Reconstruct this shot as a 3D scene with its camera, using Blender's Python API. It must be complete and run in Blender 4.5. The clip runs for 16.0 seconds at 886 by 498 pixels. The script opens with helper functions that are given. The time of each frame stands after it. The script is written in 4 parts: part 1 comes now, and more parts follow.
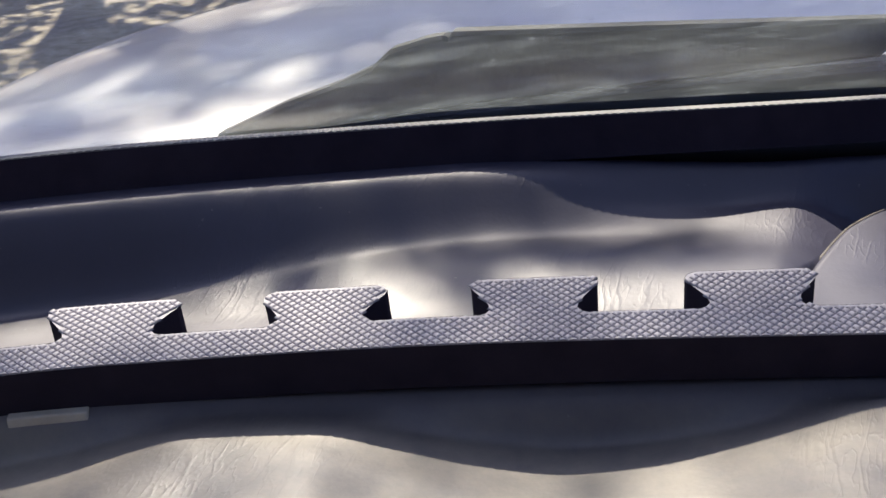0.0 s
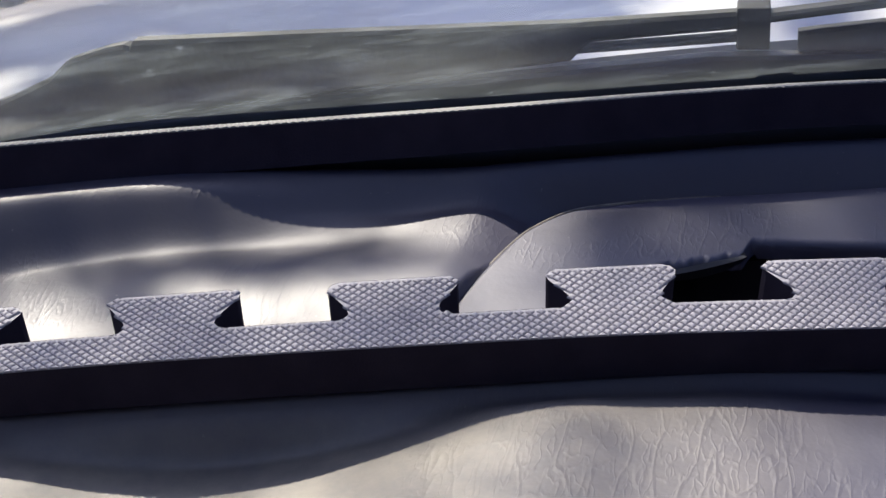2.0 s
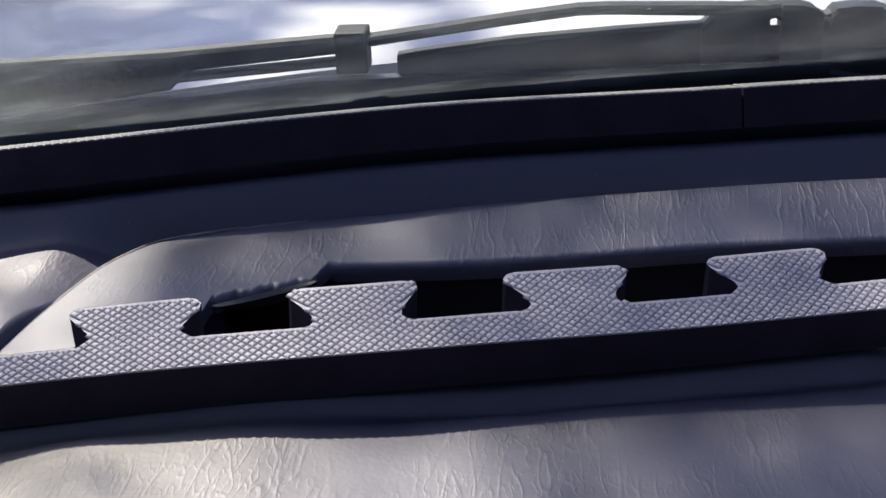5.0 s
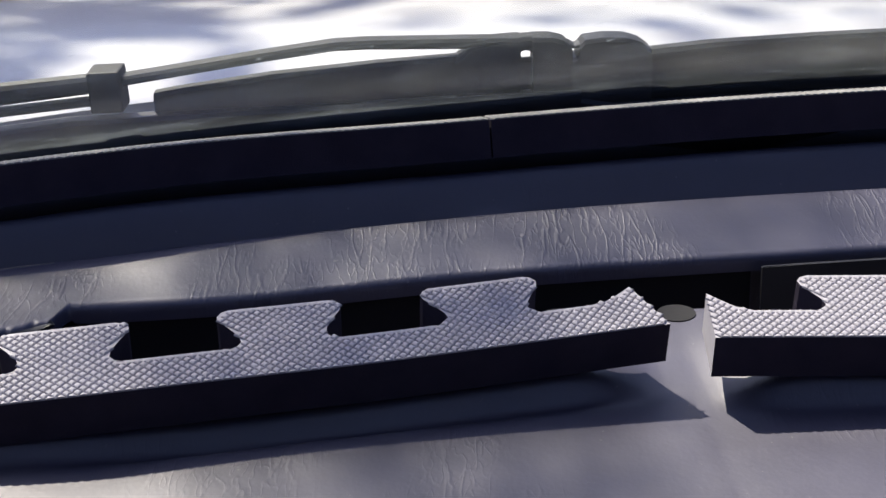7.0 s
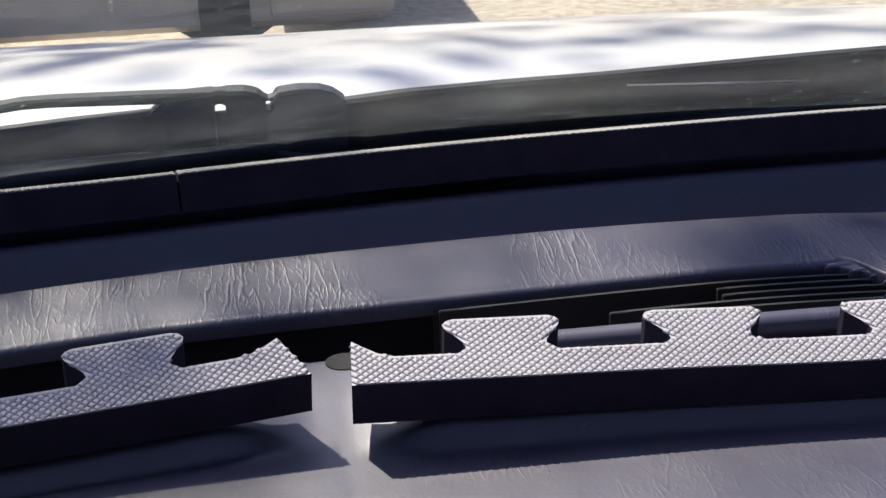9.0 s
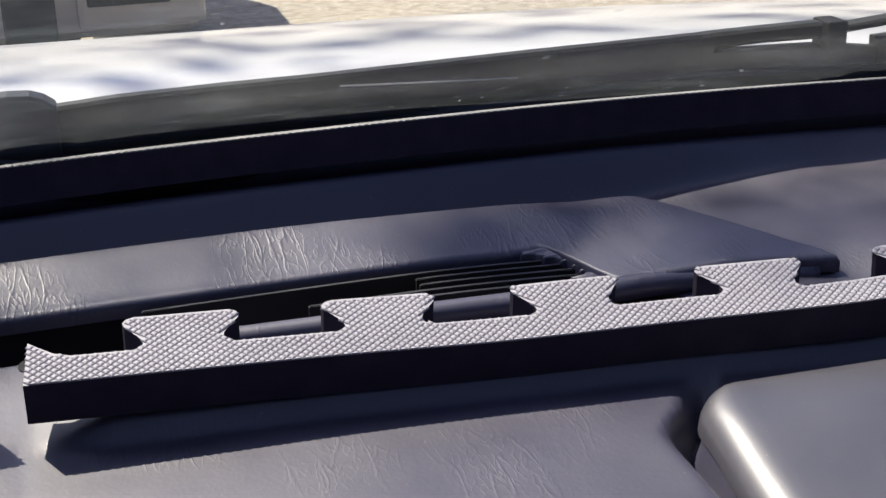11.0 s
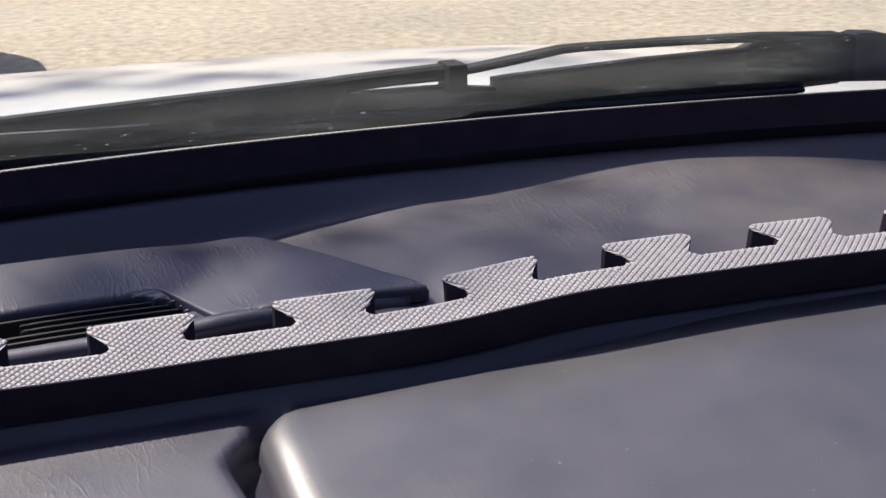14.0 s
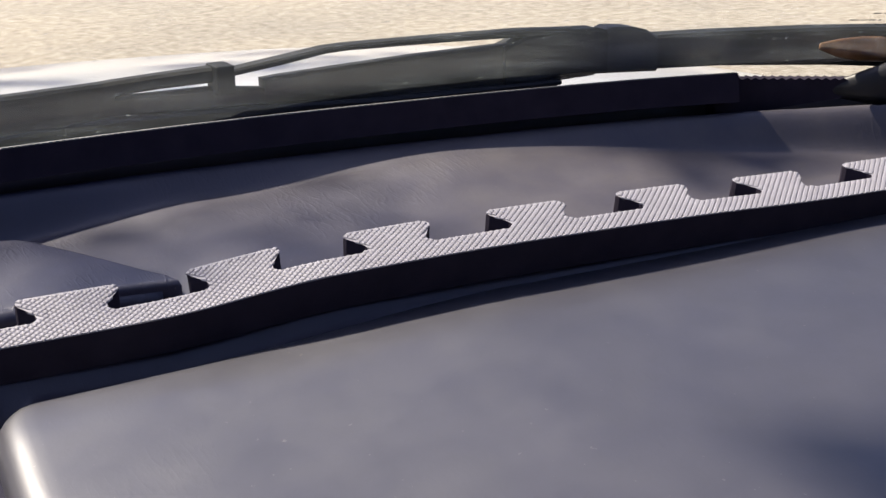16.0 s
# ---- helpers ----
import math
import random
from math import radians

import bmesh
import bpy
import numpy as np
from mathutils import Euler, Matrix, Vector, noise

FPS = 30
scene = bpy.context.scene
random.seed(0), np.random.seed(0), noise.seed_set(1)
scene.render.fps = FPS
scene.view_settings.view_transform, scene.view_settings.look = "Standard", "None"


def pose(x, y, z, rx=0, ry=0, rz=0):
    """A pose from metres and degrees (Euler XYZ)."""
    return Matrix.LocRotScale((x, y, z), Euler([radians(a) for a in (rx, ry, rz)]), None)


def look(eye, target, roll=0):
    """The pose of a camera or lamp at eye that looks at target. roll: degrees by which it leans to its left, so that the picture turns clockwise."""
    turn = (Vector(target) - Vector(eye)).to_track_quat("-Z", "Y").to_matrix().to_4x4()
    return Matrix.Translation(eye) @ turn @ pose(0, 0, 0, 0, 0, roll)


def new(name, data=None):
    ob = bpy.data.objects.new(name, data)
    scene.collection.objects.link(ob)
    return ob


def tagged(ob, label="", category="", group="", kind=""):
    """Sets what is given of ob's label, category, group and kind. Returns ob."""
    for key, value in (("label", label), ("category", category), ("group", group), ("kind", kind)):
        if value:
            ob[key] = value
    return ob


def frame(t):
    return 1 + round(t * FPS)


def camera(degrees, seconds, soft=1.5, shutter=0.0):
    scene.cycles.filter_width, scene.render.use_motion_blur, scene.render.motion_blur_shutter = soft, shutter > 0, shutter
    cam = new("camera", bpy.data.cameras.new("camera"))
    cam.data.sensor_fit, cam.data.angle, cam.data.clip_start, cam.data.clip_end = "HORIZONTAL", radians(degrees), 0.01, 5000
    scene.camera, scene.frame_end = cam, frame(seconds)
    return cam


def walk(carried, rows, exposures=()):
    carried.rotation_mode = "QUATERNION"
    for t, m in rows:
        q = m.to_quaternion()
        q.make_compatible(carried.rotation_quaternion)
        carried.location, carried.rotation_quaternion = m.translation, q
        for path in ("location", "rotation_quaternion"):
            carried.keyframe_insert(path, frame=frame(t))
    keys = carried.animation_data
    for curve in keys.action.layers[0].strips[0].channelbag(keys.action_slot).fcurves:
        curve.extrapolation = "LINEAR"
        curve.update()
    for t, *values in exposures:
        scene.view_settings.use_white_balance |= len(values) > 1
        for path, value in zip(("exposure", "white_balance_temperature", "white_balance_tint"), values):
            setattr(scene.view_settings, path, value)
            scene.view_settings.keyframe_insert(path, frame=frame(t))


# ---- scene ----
cam = camera(35.74, 16.0)
PATH = [
    (0, (-0.2318, -0.0717, 0.1687), (-0.8669, 1.6573, -0.6106), -4.65),
    (0.5, (-0.2234, -0.0662, 0.1673), (-0.8036, 1.6807, -0.6148), -4.55),
    (1, (-0.2121, -0.0605, 0.1668), (-0.7480, 1.6977, -0.6216), -4.44),
    (1.5, (-0.2034, -0.0579, 0.1651), (-0.6711, 1.7216, -0.6189), -3.68),
    (2, (-0.1918, -0.0538, 0.1646), (-0.6059, 1.7378, -0.6220), -3.47),
    (2.5, (-0.1789, -0.0505, 0.1635), (-0.5433, 1.7535, -0.6193), -3.25),
    (3, (-0.1641, -0.0472, 0.1646), (-0.4893, 1.7616, -0.6244), -3.12),
    (3.5, (-0.1561, -0.0466, 0.1659), (-0.4166, 1.7719, -0.6248), -2.61),
    (4, (-0.1472, -0.0447, 0.1661), (-0.3688, 1.7791, -0.6243), -2.48),
    (6.3, (-0.1029, -0.0476, 0.1696), (-0.1571, 1.7926, -0.6119), -2.82),
    (6.5, (-0.0985, -0.0476, 0.1693), (-0.1375, 1.7953, -0.6067), -2.69),
    (7, (-0.0887, -0.0479, 0.1701), (-0.0788, 1.8003, -0.5941), -2.56),
    (7.5, (-0.0765, -0.0490, 0.1710), (-0.0240, 1.8040, -0.5799), -2.53),
    (8, (-0.0626, -0.0510, 0.1719), (0.0322, 1.8057, -0.5653), -2.75),
    (8.5, (-0.0499, -0.0512, 0.1704), (0.1019, 1.8094, -0.5474), -2.71),
    (9, (-0.0402, -0.0526, 0.1698), (0.1867, 1.8036, -0.5395), -2.34),
    (9.5, (-0.0306, -0.0563, 0.1700), (0.2624, 1.7905, -0.5397), -2.14),
    (10, (-0.0221, -0.0610, 0.1702), (0.3356, 1.7733, -0.5421), -1.88),
    (10.2, (-0.0196, -0.0629, 0.1691), (0.3664, 1.7675, -0.5386), -1.78),
    (12.3, (0.0143, -0.0797, 0.1698), (0.6204, 1.6920, -0.5329), -0.90),
    (12.5, (0.0155, -0.0800, 0.1688), (0.6536, 1.6841, -0.5243), -0.51),
    (13, (0.0258, -0.0867, 0.1698), (0.7008, 1.6695, -0.5086), -0.45),
    (13.5, (0.0350, -0.0947, 0.1707), (0.7520, 1.6509, -0.4917), -0.57),
    (14, (0.0430, -0.1025, 0.1698), (0.8069, 1.6285, -0.4784), -0.82),
    (14.5, (0.0514, -0.1113, 0.1689), (0.8549, 1.6036, -0.4740), -1.17),
    (15, (0.0574, -0.1189, 0.1700), (0.9094, 1.5714, -0.4757), -1.21),
    (15.5, (0.0633, -0.1275, 0.1704), (0.9621, 1.5385, -0.4750), -1.27),
    (16, (0.0666, -0.1330, 0.1703), (1.0102, 1.5082, -0.4746), -1.01),
]
walk(cam, [(t, look(eye, target, roll)) for t, eye, target, roll in PATH],
     exposures=[(0.0, 0.96, 6050, 17), (3.5, 0.97, 5780, 16), (7.5, 1.03, 5950, 16), (10.0, 0.91, 5950, 15), (14.0, 0.80, 6080, 17), (16.0, 0.86, 6080, 17)])
from mathutils.geometry import tessellate_polygon

# ---------------------------------------------------------------- light
SUN = Vector((-0.0065, 0.0113, 0.0162)).normalized()
world = bpy.data.worlds.new("world")
scene.world = world
world.use_nodes = True
wn = world.node_tree
sky = wn.nodes.new("ShaderNodeTexSky")
sky.sky_type, sky.sun_disc = "NISHITA", False
sky.sun_elevation = math.asin(SUN.z)
sky.sun_rotation = math.atan2(SUN.x, SUN.y)
sky.ozone_density, sky.dust_density = 2.0, 5.0
deep = wn.nodes.new("ShaderNodeMixRGB")
deep.blend_type = "MULTIPLY"
deep.inputs[0].default_value = 1
deep.inputs[2].default_value = (0.88, 0.95, 1.24, 1)
wn.links.new(sky.outputs[0], deep.inputs[1])
wn.links.new(deep.outputs[0], wn.nodes["Background"].inputs[0])
wn.nodes["Background"].inputs[1].default_value = 0.047
sun = new("sun", bpy.data.lights.new("sun", "SUN"))
sun.data.energy, sun.data.angle, sun.data.color = 5.0, radians(0.53), (1.0, 0.90, 0.66)
sun.matrix_world = look((0, 0, 6), Vector((0, 0, 6)) - SUN)


# ---------------------------------------------------------------- materials
def material(name, colour, rough=0.5, metal=0.0, spec=0.5, coat=0.0):
    m = bpy.data.materials.new(name)
    m.use_nodes = True
    b = m.node_tree.nodes["Principled BSDF"]
    b.inputs["Base Color"].default_value = (*colour, 1)
    b.inputs["Roughness"].default_value = rough
    b.inputs["Metallic"].default_value = metal
    b.inputs["Specular IOR Level"].default_value = spec
    b.inputs["Coat Weight"].default_value = coat
    return m


def node(m, kind, **sockets):
    n = m.node_tree.nodes.new(kind)
    for k, v in sockets.items():
        n.inputs[k.replace("_", " ")].default_value = v
    return n


def link(m, a, b):
    m.node_tree.links.new(a, b)


def coords(m, scale=(1, 1, 1)):
    tc = node(m, "ShaderNodeTexCoord")
    mp = node(m, "ShaderNodeMapping")
    mp.inputs["Scale"].default_value = scale
    link(m, tc.outputs["Object"], mp.inputs["Vector"])
    return mp.outputs["Vector"]


def ramp(m, fac, stops):
    r = node(m, "ShaderNodeValToRGB")
    e = r.color_ramp.elements
    while len(e) < len(stops):
        e.new(0.5)
    for k, (p, c) in zip(e, stops):
        k.position, k.color = p, (*c, 1) if len(c) == 3 else c
    link(m, fac, r.inputs["Fac"])
    return r.outputs["Color"]


def noise_tex(m, scale, detail=4.0, rough=0.55, stretch=(1, 1, 1)):
    n = node(m, "ShaderNodeTexNoise", Scale=scale, Detail=detail, Roughness=rough)
    link(m, coords(m, stretch), n.inputs["Vector"])
    return n.outputs["Fac"]


def maths(m, op, a, b):
    n = node(m, "ShaderNodeMath")
    n.operation = op
    for s, v in ((n.inputs[0], a), (n.inputs[1], b)):
        if isinstance(v, (int, float)):
            s.default_value = v
        else:
            link(m, v, s)
    return n.outputs[0]


def bump(m, height, strength, distance, normal=None):
    n = node(m, "ShaderNodeBump", Strength=strength, Distance=distance)
    link(m, height, n.inputs["Height"])
    if normal:
        link(m, normal, n.inputs["Normal"])
    return n.outputs["Normal"]


def bsdf(m):
    return m.node_tree.nodes["Principled BSDF"]


def vinyl(name, colour, rough, wrinkle, grain=0.25):
    """Aged grained vinyl: fine leather grain, creases in patches, dust."""
    m = material(name, colour, rough, 0, 1.0)
    b = bsdf(m)
    cell = node(m, "ShaderNodeTexVoronoi", Scale=900.0)
    link(m, coords(m), cell.inputs["Vector"])
    n1 = bump(m, cell.outputs["Distance"], grain, 0.00012)
    n2 = bump(m, noise_tex(m, 300, 3, 0.6), grain, 0.0003, n1)
    # creases: thin winding ridges, mostly across the car, in patches
    lines = []
    for scale, wide, stretch in ((190, 0.035, (1.0, 0.17, 0.17)), (420, 0.05, (1.0, 0.28, 0.28))):
        off = maths(m, "ABSOLUTE", maths(m, "SUBTRACT", noise_tex(m, scale, 1.5, 0.5, stretch), 0.5), 0)
        lines.append(ramp(m, off, [(0.0, (1, 1, 1)), (wide, (0, 0, 0))]))
    ripple = maths(m, "ADD", lines[0], maths(m, "MULTIPLY", lines[1], 0.6))
    where = ramp(m, noise_tex(m, 22, 2, 0.5), [(0.48, (0.02,) * 3), (0.68, (1, 1, 1))])
    n3 = bump(m, maths(m, "MULTIPLY", ripple, where), wrinkle, 0.0009, n2)
    link(m, n3, b.inputs["Normal"])
    dust = ramp(m, noise_tex(m, 26, 6, 0.7), [(0.3, colour), (0.75, tuple(c * 1.25 + 0.004 for c in colour))])
    speck = ramp(m, noise_tex(m, 520, 2, 0.5), [(0.74, (0, 0, 0)), (0.78, (0.25, 0.25, 0.25))])
    mx = node(m, "ShaderNodeMixRGB")
    link(m, speck, mx.inputs[0])
    link(m, dust, mx.inputs[1])
    mx.inputs[2].default_value = (0.35, 0.33, 0.30, 1)
    link(m, mx.outputs[0], b.inputs["Base Color"])
    rr = ramp(m, noise_tex(m, 45, 4, 0.6), [(0.3, (rough - 0.05,) * 3), (0.7, (rough + 0.06,) * 3)])
    link(m, rr, b.inputs["Roughness"])
    return m


def dust_and_fill(m, colour):
    """Tan dust on the padding before the driver's strip, lightened for fill light; thinner painted light in the
    passenger's corner.
    """
    b = bsdf(m)
    old = b.inputs["Base Color"].links[0].from_socket
    xyz = node(m, "ShaderNodeSeparateXYZ")
    link(m, coords(m), xyz.inputs[0])
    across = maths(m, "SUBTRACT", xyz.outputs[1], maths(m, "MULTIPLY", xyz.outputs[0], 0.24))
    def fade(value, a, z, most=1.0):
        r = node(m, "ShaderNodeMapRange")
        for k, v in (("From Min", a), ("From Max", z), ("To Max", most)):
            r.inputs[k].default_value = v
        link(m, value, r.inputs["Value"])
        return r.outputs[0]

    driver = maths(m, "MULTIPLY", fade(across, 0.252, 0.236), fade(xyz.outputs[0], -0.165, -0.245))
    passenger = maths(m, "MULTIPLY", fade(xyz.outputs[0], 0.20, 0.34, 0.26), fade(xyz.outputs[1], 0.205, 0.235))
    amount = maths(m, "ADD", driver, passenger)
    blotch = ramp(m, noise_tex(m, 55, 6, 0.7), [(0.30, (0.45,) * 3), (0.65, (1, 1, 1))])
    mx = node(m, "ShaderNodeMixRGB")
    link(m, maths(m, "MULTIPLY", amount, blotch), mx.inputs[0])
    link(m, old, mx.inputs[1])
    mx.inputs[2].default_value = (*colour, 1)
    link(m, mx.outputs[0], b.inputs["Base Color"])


DASH = vinyl("dash_vinyl", (0.026, 0.0245, 0.048), 0.50, 0.10, 0.12)
# raised above plain dust to stand for fill light in the strip's shade
dust_and_fill(DASH, (0.215, 0.190, 0.155))
PANEL = vinyl("panel_vinyl", (0.026, 0.0255, 0.054), 0.46, 0.16, 0.12)
PAD = vinyl("pad_vinyl", (0.043, 0.042, 0.056), 0.46, 0.03, 0.08)

bsdf(PAD).inputs["Coat Weight"].default_value = 0.8
bsdf(PAD).inputs["Coat Roughness"].default_value = 0.30

FOAM = material("eva_foam", (0.2, 0.2, 0.215), 0.6)
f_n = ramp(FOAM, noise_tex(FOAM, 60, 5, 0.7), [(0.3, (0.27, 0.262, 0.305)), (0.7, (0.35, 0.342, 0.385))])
link(FOAM, f_n, bsdf(FOAM).inputs["Base Color"])
link(FOAM, bump(FOAM, noise_tex(FOAM, 2500, 2), 0.25, 0.0003), bsdf(FOAM).inputs["Normal"])
# cut faces far darker than the skin: their shade is put into the colour
FOAM_CUT_SHADE = material("eva_foam_cut_shade", (0.014, 0.0125, 0.021), 0.9, 0, 0.1)
link(FOAM_CUT_SHADE, bump(FOAM_CUT_SHADE, noise_tex(FOAM_CUT_SHADE, 1800, 3, 0.6), 0.4, 0.0003), bsdf(FOAM_CUT_SHADE).inputs["Normal"])
link(FOAM_CUT_SHADE, ramp(FOAM_CUT_SHADE, noise_tex(FOAM_CUT_SHADE, 90, 5), [(0.3, (0.027, 0.0225, 0.036)), (0.7, (0.037, 0.0315, 0.048))]), bsdf(FOAM_CUT_SHADE).inputs["Base Color"])

FOAM_DARK = material("black_eva_foam", (0.06, 0.06, 0.065), 0.55)
link(FOAM_DARK, ramp(FOAM_DARK, noise_tex(FOAM_DARK, 60, 5, 0.7), [(0.3, (0.12, 0.12, 0.125)), (0.7, (0.24, 0.24, 0.24))]), bsdf(FOAM_DARK).inputs["Base Color"])
link(FOAM_DARK, bump(FOAM_DARK, noise_tex(FOAM_DARK, 2500, 2), 0.25, 0.0003), bsdf(FOAM_DARK).inputs["Normal"])
BLACK = material("black_plastic", (0.018, 0.018, 0.02), 0.45)
link(BLACK, bump(BLACK, noise_tex(BLACK, 900, 3), 0.2, 0.0003), bsdf(BLACK).inputs["Normal"])
CREAM = material("cream_plastic", (0.62, 0.57, 0.47), 0.45)
link(CREAM, ramp(CREAM, noise_tex(CREAM, 120, 4), [(0.3, (0.52, 0.47, 0.38)), (0.7, (0.68, 0.63, 0.53))]), bsdf(CREAM).inputs["Base Color"])
WELT = material("highlight_welt", (0.16, 0.145, 0.12), 0.4)
link(WELT, ramp(WELT, noise_tex(WELT, 300, 4), [(0.3, (0.07, 0.064, 0.06)), (0.7, (0.20, 0.18, 0.15))]), bsdf(WELT).inputs["Base Color"])
# near-black, so the shade inside the open vent is in the colour
DUCT_SHADE = material("duct_shade", (0.006, 0.006, 0.008), 0.7, 0, 0.3)
link(DUCT_SHADE, bump(DUCT_SHADE, noise_tex(DUCT_SHADE, 400, 3), 0.2, 0.0003), bsdf(DUCT_SHADE).inputs["Normal"])
COWL = material("weathered_cowl", (0.03, 0.032, 0.028), 0.6)
link(COWL, ramp(COWL, noise_tex(COWL, 38, 7, 0.78, (0.6, 1, 1)), [(0.36, (0.010, 0.011, 0.010)), (0.56, (0.032, 0.034, 0.026)), (0.68, (0.075, 0.072, 0.045)), (0.8, (0.12, 0.11, 0.08))]), bsdf(COWL).inputs["Base Color"])
link(COWL, bump(COWL, noise_tex(COWL, 300, 4), 0.4, 0.001), bsdf(COWL).inputs["Normal"])
WIPER = material("wiper_black", (0.012, 0.013, 0.013), 0.6, 0, 0.35)
link(WIPER, ramp(WIPER, noise_tex(WIPER, 55, 8, 0.8, (0.5, 1, 1)), [(0.38, (0.005, 0.0055, 0.006)), (0.55, (0.013, 0.014, 0.013)), (0.68, (0.035, 0.036, 0.03)), (0.78, (0.09, 0.085, 0.07))]), bsdf(WIPER).inputs["Base Color"])
PAINT = material("white_paint", (0.70, 0.71, 0.73), 0.4, 0, 0.5, 0.6)
bsdf(PAINT).inputs["Coat Roughness"].default_value = 0.10
link(PAINT, ramp(PAINT, noise_tex(PAINT, 14, 6, 0.65), [(0.3, (0.64, 0.635, 0.635)), (0.7, (0.745, 0.735, 0.73))]), bsdf(PAINT).inputs["Base Color"])
TRIM = material("headliner_grey", (0.04, 0.039, 0.038), 0.9)
link(TRIM, ramp(TRIM, noise_tex(TRIM, 60, 4), [(0.3, (0.034, 0.033, 0.032)), (0.7, (0.044, 0.043, 0.042))]), bsdf(TRIM).inputs["Base Color"])
TAN = material("tan_paint", (0.42, 0.34, 0.25), 0.4, 0, 0.5, 0.6)
link(TAN, ramp(TAN, noise_tex(TAN, 3, 5), [(0.3, (0.60, 0.50, 0.39)), (0.7, (0.72, 0.62, 0.50))]), bsdf(TAN).inputs["Base Color"])
RUBBER = material("tyre_rubber", (0.03, 0.03, 0.03), 0.8)
link(RUBBER, bump(RUBBER, noise_tex(RUBBER, 60, 4), 0.4, 0.004), bsdf(RUBBER).inputs["Normal"])
STEEL = material("dull_steel", (0.45, 0.45, 0.45), 0.4, 1.0)
link(STEEL, ramp(STEEL, noise_tex(STEEL, 40, 4), [(0.3, (0.36, 0.36, 0.36)), (0.7, (0.52, 0.52, 0.52))]), bsdf(STEEL).inputs["Base Color"])
ORANGE = material("amber_plastic", (0.55, 0.22, 0.04), 0.3)
link(ORANGE, ramp(ORANGE, noise_tex(ORANGE, 90, 4), [(0.3, (0.10, 0.055, 0.025)), (0.55, (0.20, 0.10, 0.04)), (0.75, (0.30, 0.19, 0.10))]), bsdf(ORANGE).inputs["Base Color"])

GROUND = material("dry_gravel", (0.40, 0.34, 0.26), 0.9)
g_a = ramp(GROUND, noise_tex(GROUND, 17, 7, 0.8), [(0.34, (0.24, 0.21, 0.165)), (0.48, (0.41, 0.365, 0.30)), (0.62, (0.55, 0.50, 0.43)), (0.70, (0.66, 0.62, 0.55))])
g_b = ramp(GROUND, noise_tex(GROUND, 0.9, 4), [(0.3, (0.86, 0.86, 0.86)), (0.7, (1.08, 1.06, 1.02))])
g_m = node(GROUND, "ShaderNodeMixRGB")
g_m.blend_type = "MULTIPLY"
g_m.inputs[0].default_value = 1
link(GROUND, g_a, g_m.inputs[1])
link(GROUND, g_b, g_m.inputs[2])
link(GROUND, g_m.outputs[0], bsdf(GROUND).inputs["Base Color"])
link(GROUND, bump(GROUND, noise_tex(GROUND, 60, 5, 0.7), 0.6, 0.02), bsdf(GROUND).inputs["Normal"])

LEAF = material("leaf_green", (0.06, 0.10, 0.03), 0.55)
link(LEAF, ramp(LEAF, noise_tex(LEAF, 4, 3), [(0.3, (0.045, 0.08, 0.022)), (0.7, (0.085, 0.12, 0.035))]), bsdf(LEAF).inputs["Base Color"])
BARK = material("bark", (0.16, 0.12, 0.08), 0.9)
link(BARK, bump(BARK, noise_tex(BARK, 25, 5, 0.7, (1, 1, 0.2)), 0.8, 0.03), bsdf(BARK).inputs["Normal"])

GLASS = bpy.data.materials.new("windscreen_glass")
GLASS.use_nodes = True
gt = GLASS.node_tree
for n in list(gt.nodes):
    gt.nodes.remove(n)
g_out = gt.nodes.new("ShaderNodeOutputMaterial")
g_tr = gt.nodes.new("ShaderNodeBsdfTransparent")
g_tr.inputs[0].default_value = (0.91, 0.93, 0.92, 1)
g_gl = gt.nodes.new("ShaderNodeBsdfGlossy")
g_gl.inputs["Roughness"].default_value = 0.22
g_df = gt.nodes.new("ShaderNodeBsdfTranslucent")
g_df.inputs[0].default_value = (0.50, 0.57, 0.62, 1)
g_fr = gt.nodes.new("ShaderNodeFresnel")
g_fr.inputs[0].default_value = 1.22
g_mx = gt.nodes.new("ShaderNodeMixShader")
g_mx2 = gt.nodes.new("ShaderNodeMixShader")
gt.links.new(g_fr.outputs[0], g_mx.inputs[0])
gt.links.new(g_tr.outputs[0], g_mx.inputs[1])
gt.links.new(g_gl.outputs[0], g_mx.inputs[2])
film_a = ramp(GLASS, noise_tex(GLASS, 42, 8, 0.78, (0.55, 1.6, 1.6)), [(0.36, (0.010,) * 3), (0.50, (0.020,) * 3), (0.66, (0.050,) * 3)])
film_b = ramp(GLASS, noise_tex(GLASS, 300, 2, 0.5), [(0.69, (0.0,) * 3), (0.73, (0.16,) * 3)])
# thicker grime on the driver's side
g_xyz = node(GLASS, "ShaderNodeSeparateXYZ")
link(GLASS, coords(GLASS), g_xyz.inputs[0])
g_side = node(GLASS, "ShaderNodeMapRange")
for g_k, g_v in (("From Min", -0.30), ("From Max", 0.05), ("To Min", 3.2), ("To Max", 1.1)):
    g_side.inputs[g_k].default_value = g_v
link(GLASS, g_xyz.outputs[0], g_side.inputs["Value"])
film_a = maths(GLASS, "MULTIPLY", film_a, g_side.outputs[0])
film_dust = maths(GLASS, "ADD", film_a, film_b)
gt.links.new(film_dust, g_mx2.inputs[0])
gt.links.new(g_mx.outputs[0], g_mx2.inputs[1])
gt.links.new(g_df.outputs[0], g_mx2.inputs[2])
gt.links.new(g_mx2.outputs[0], g_out.inputs[0])



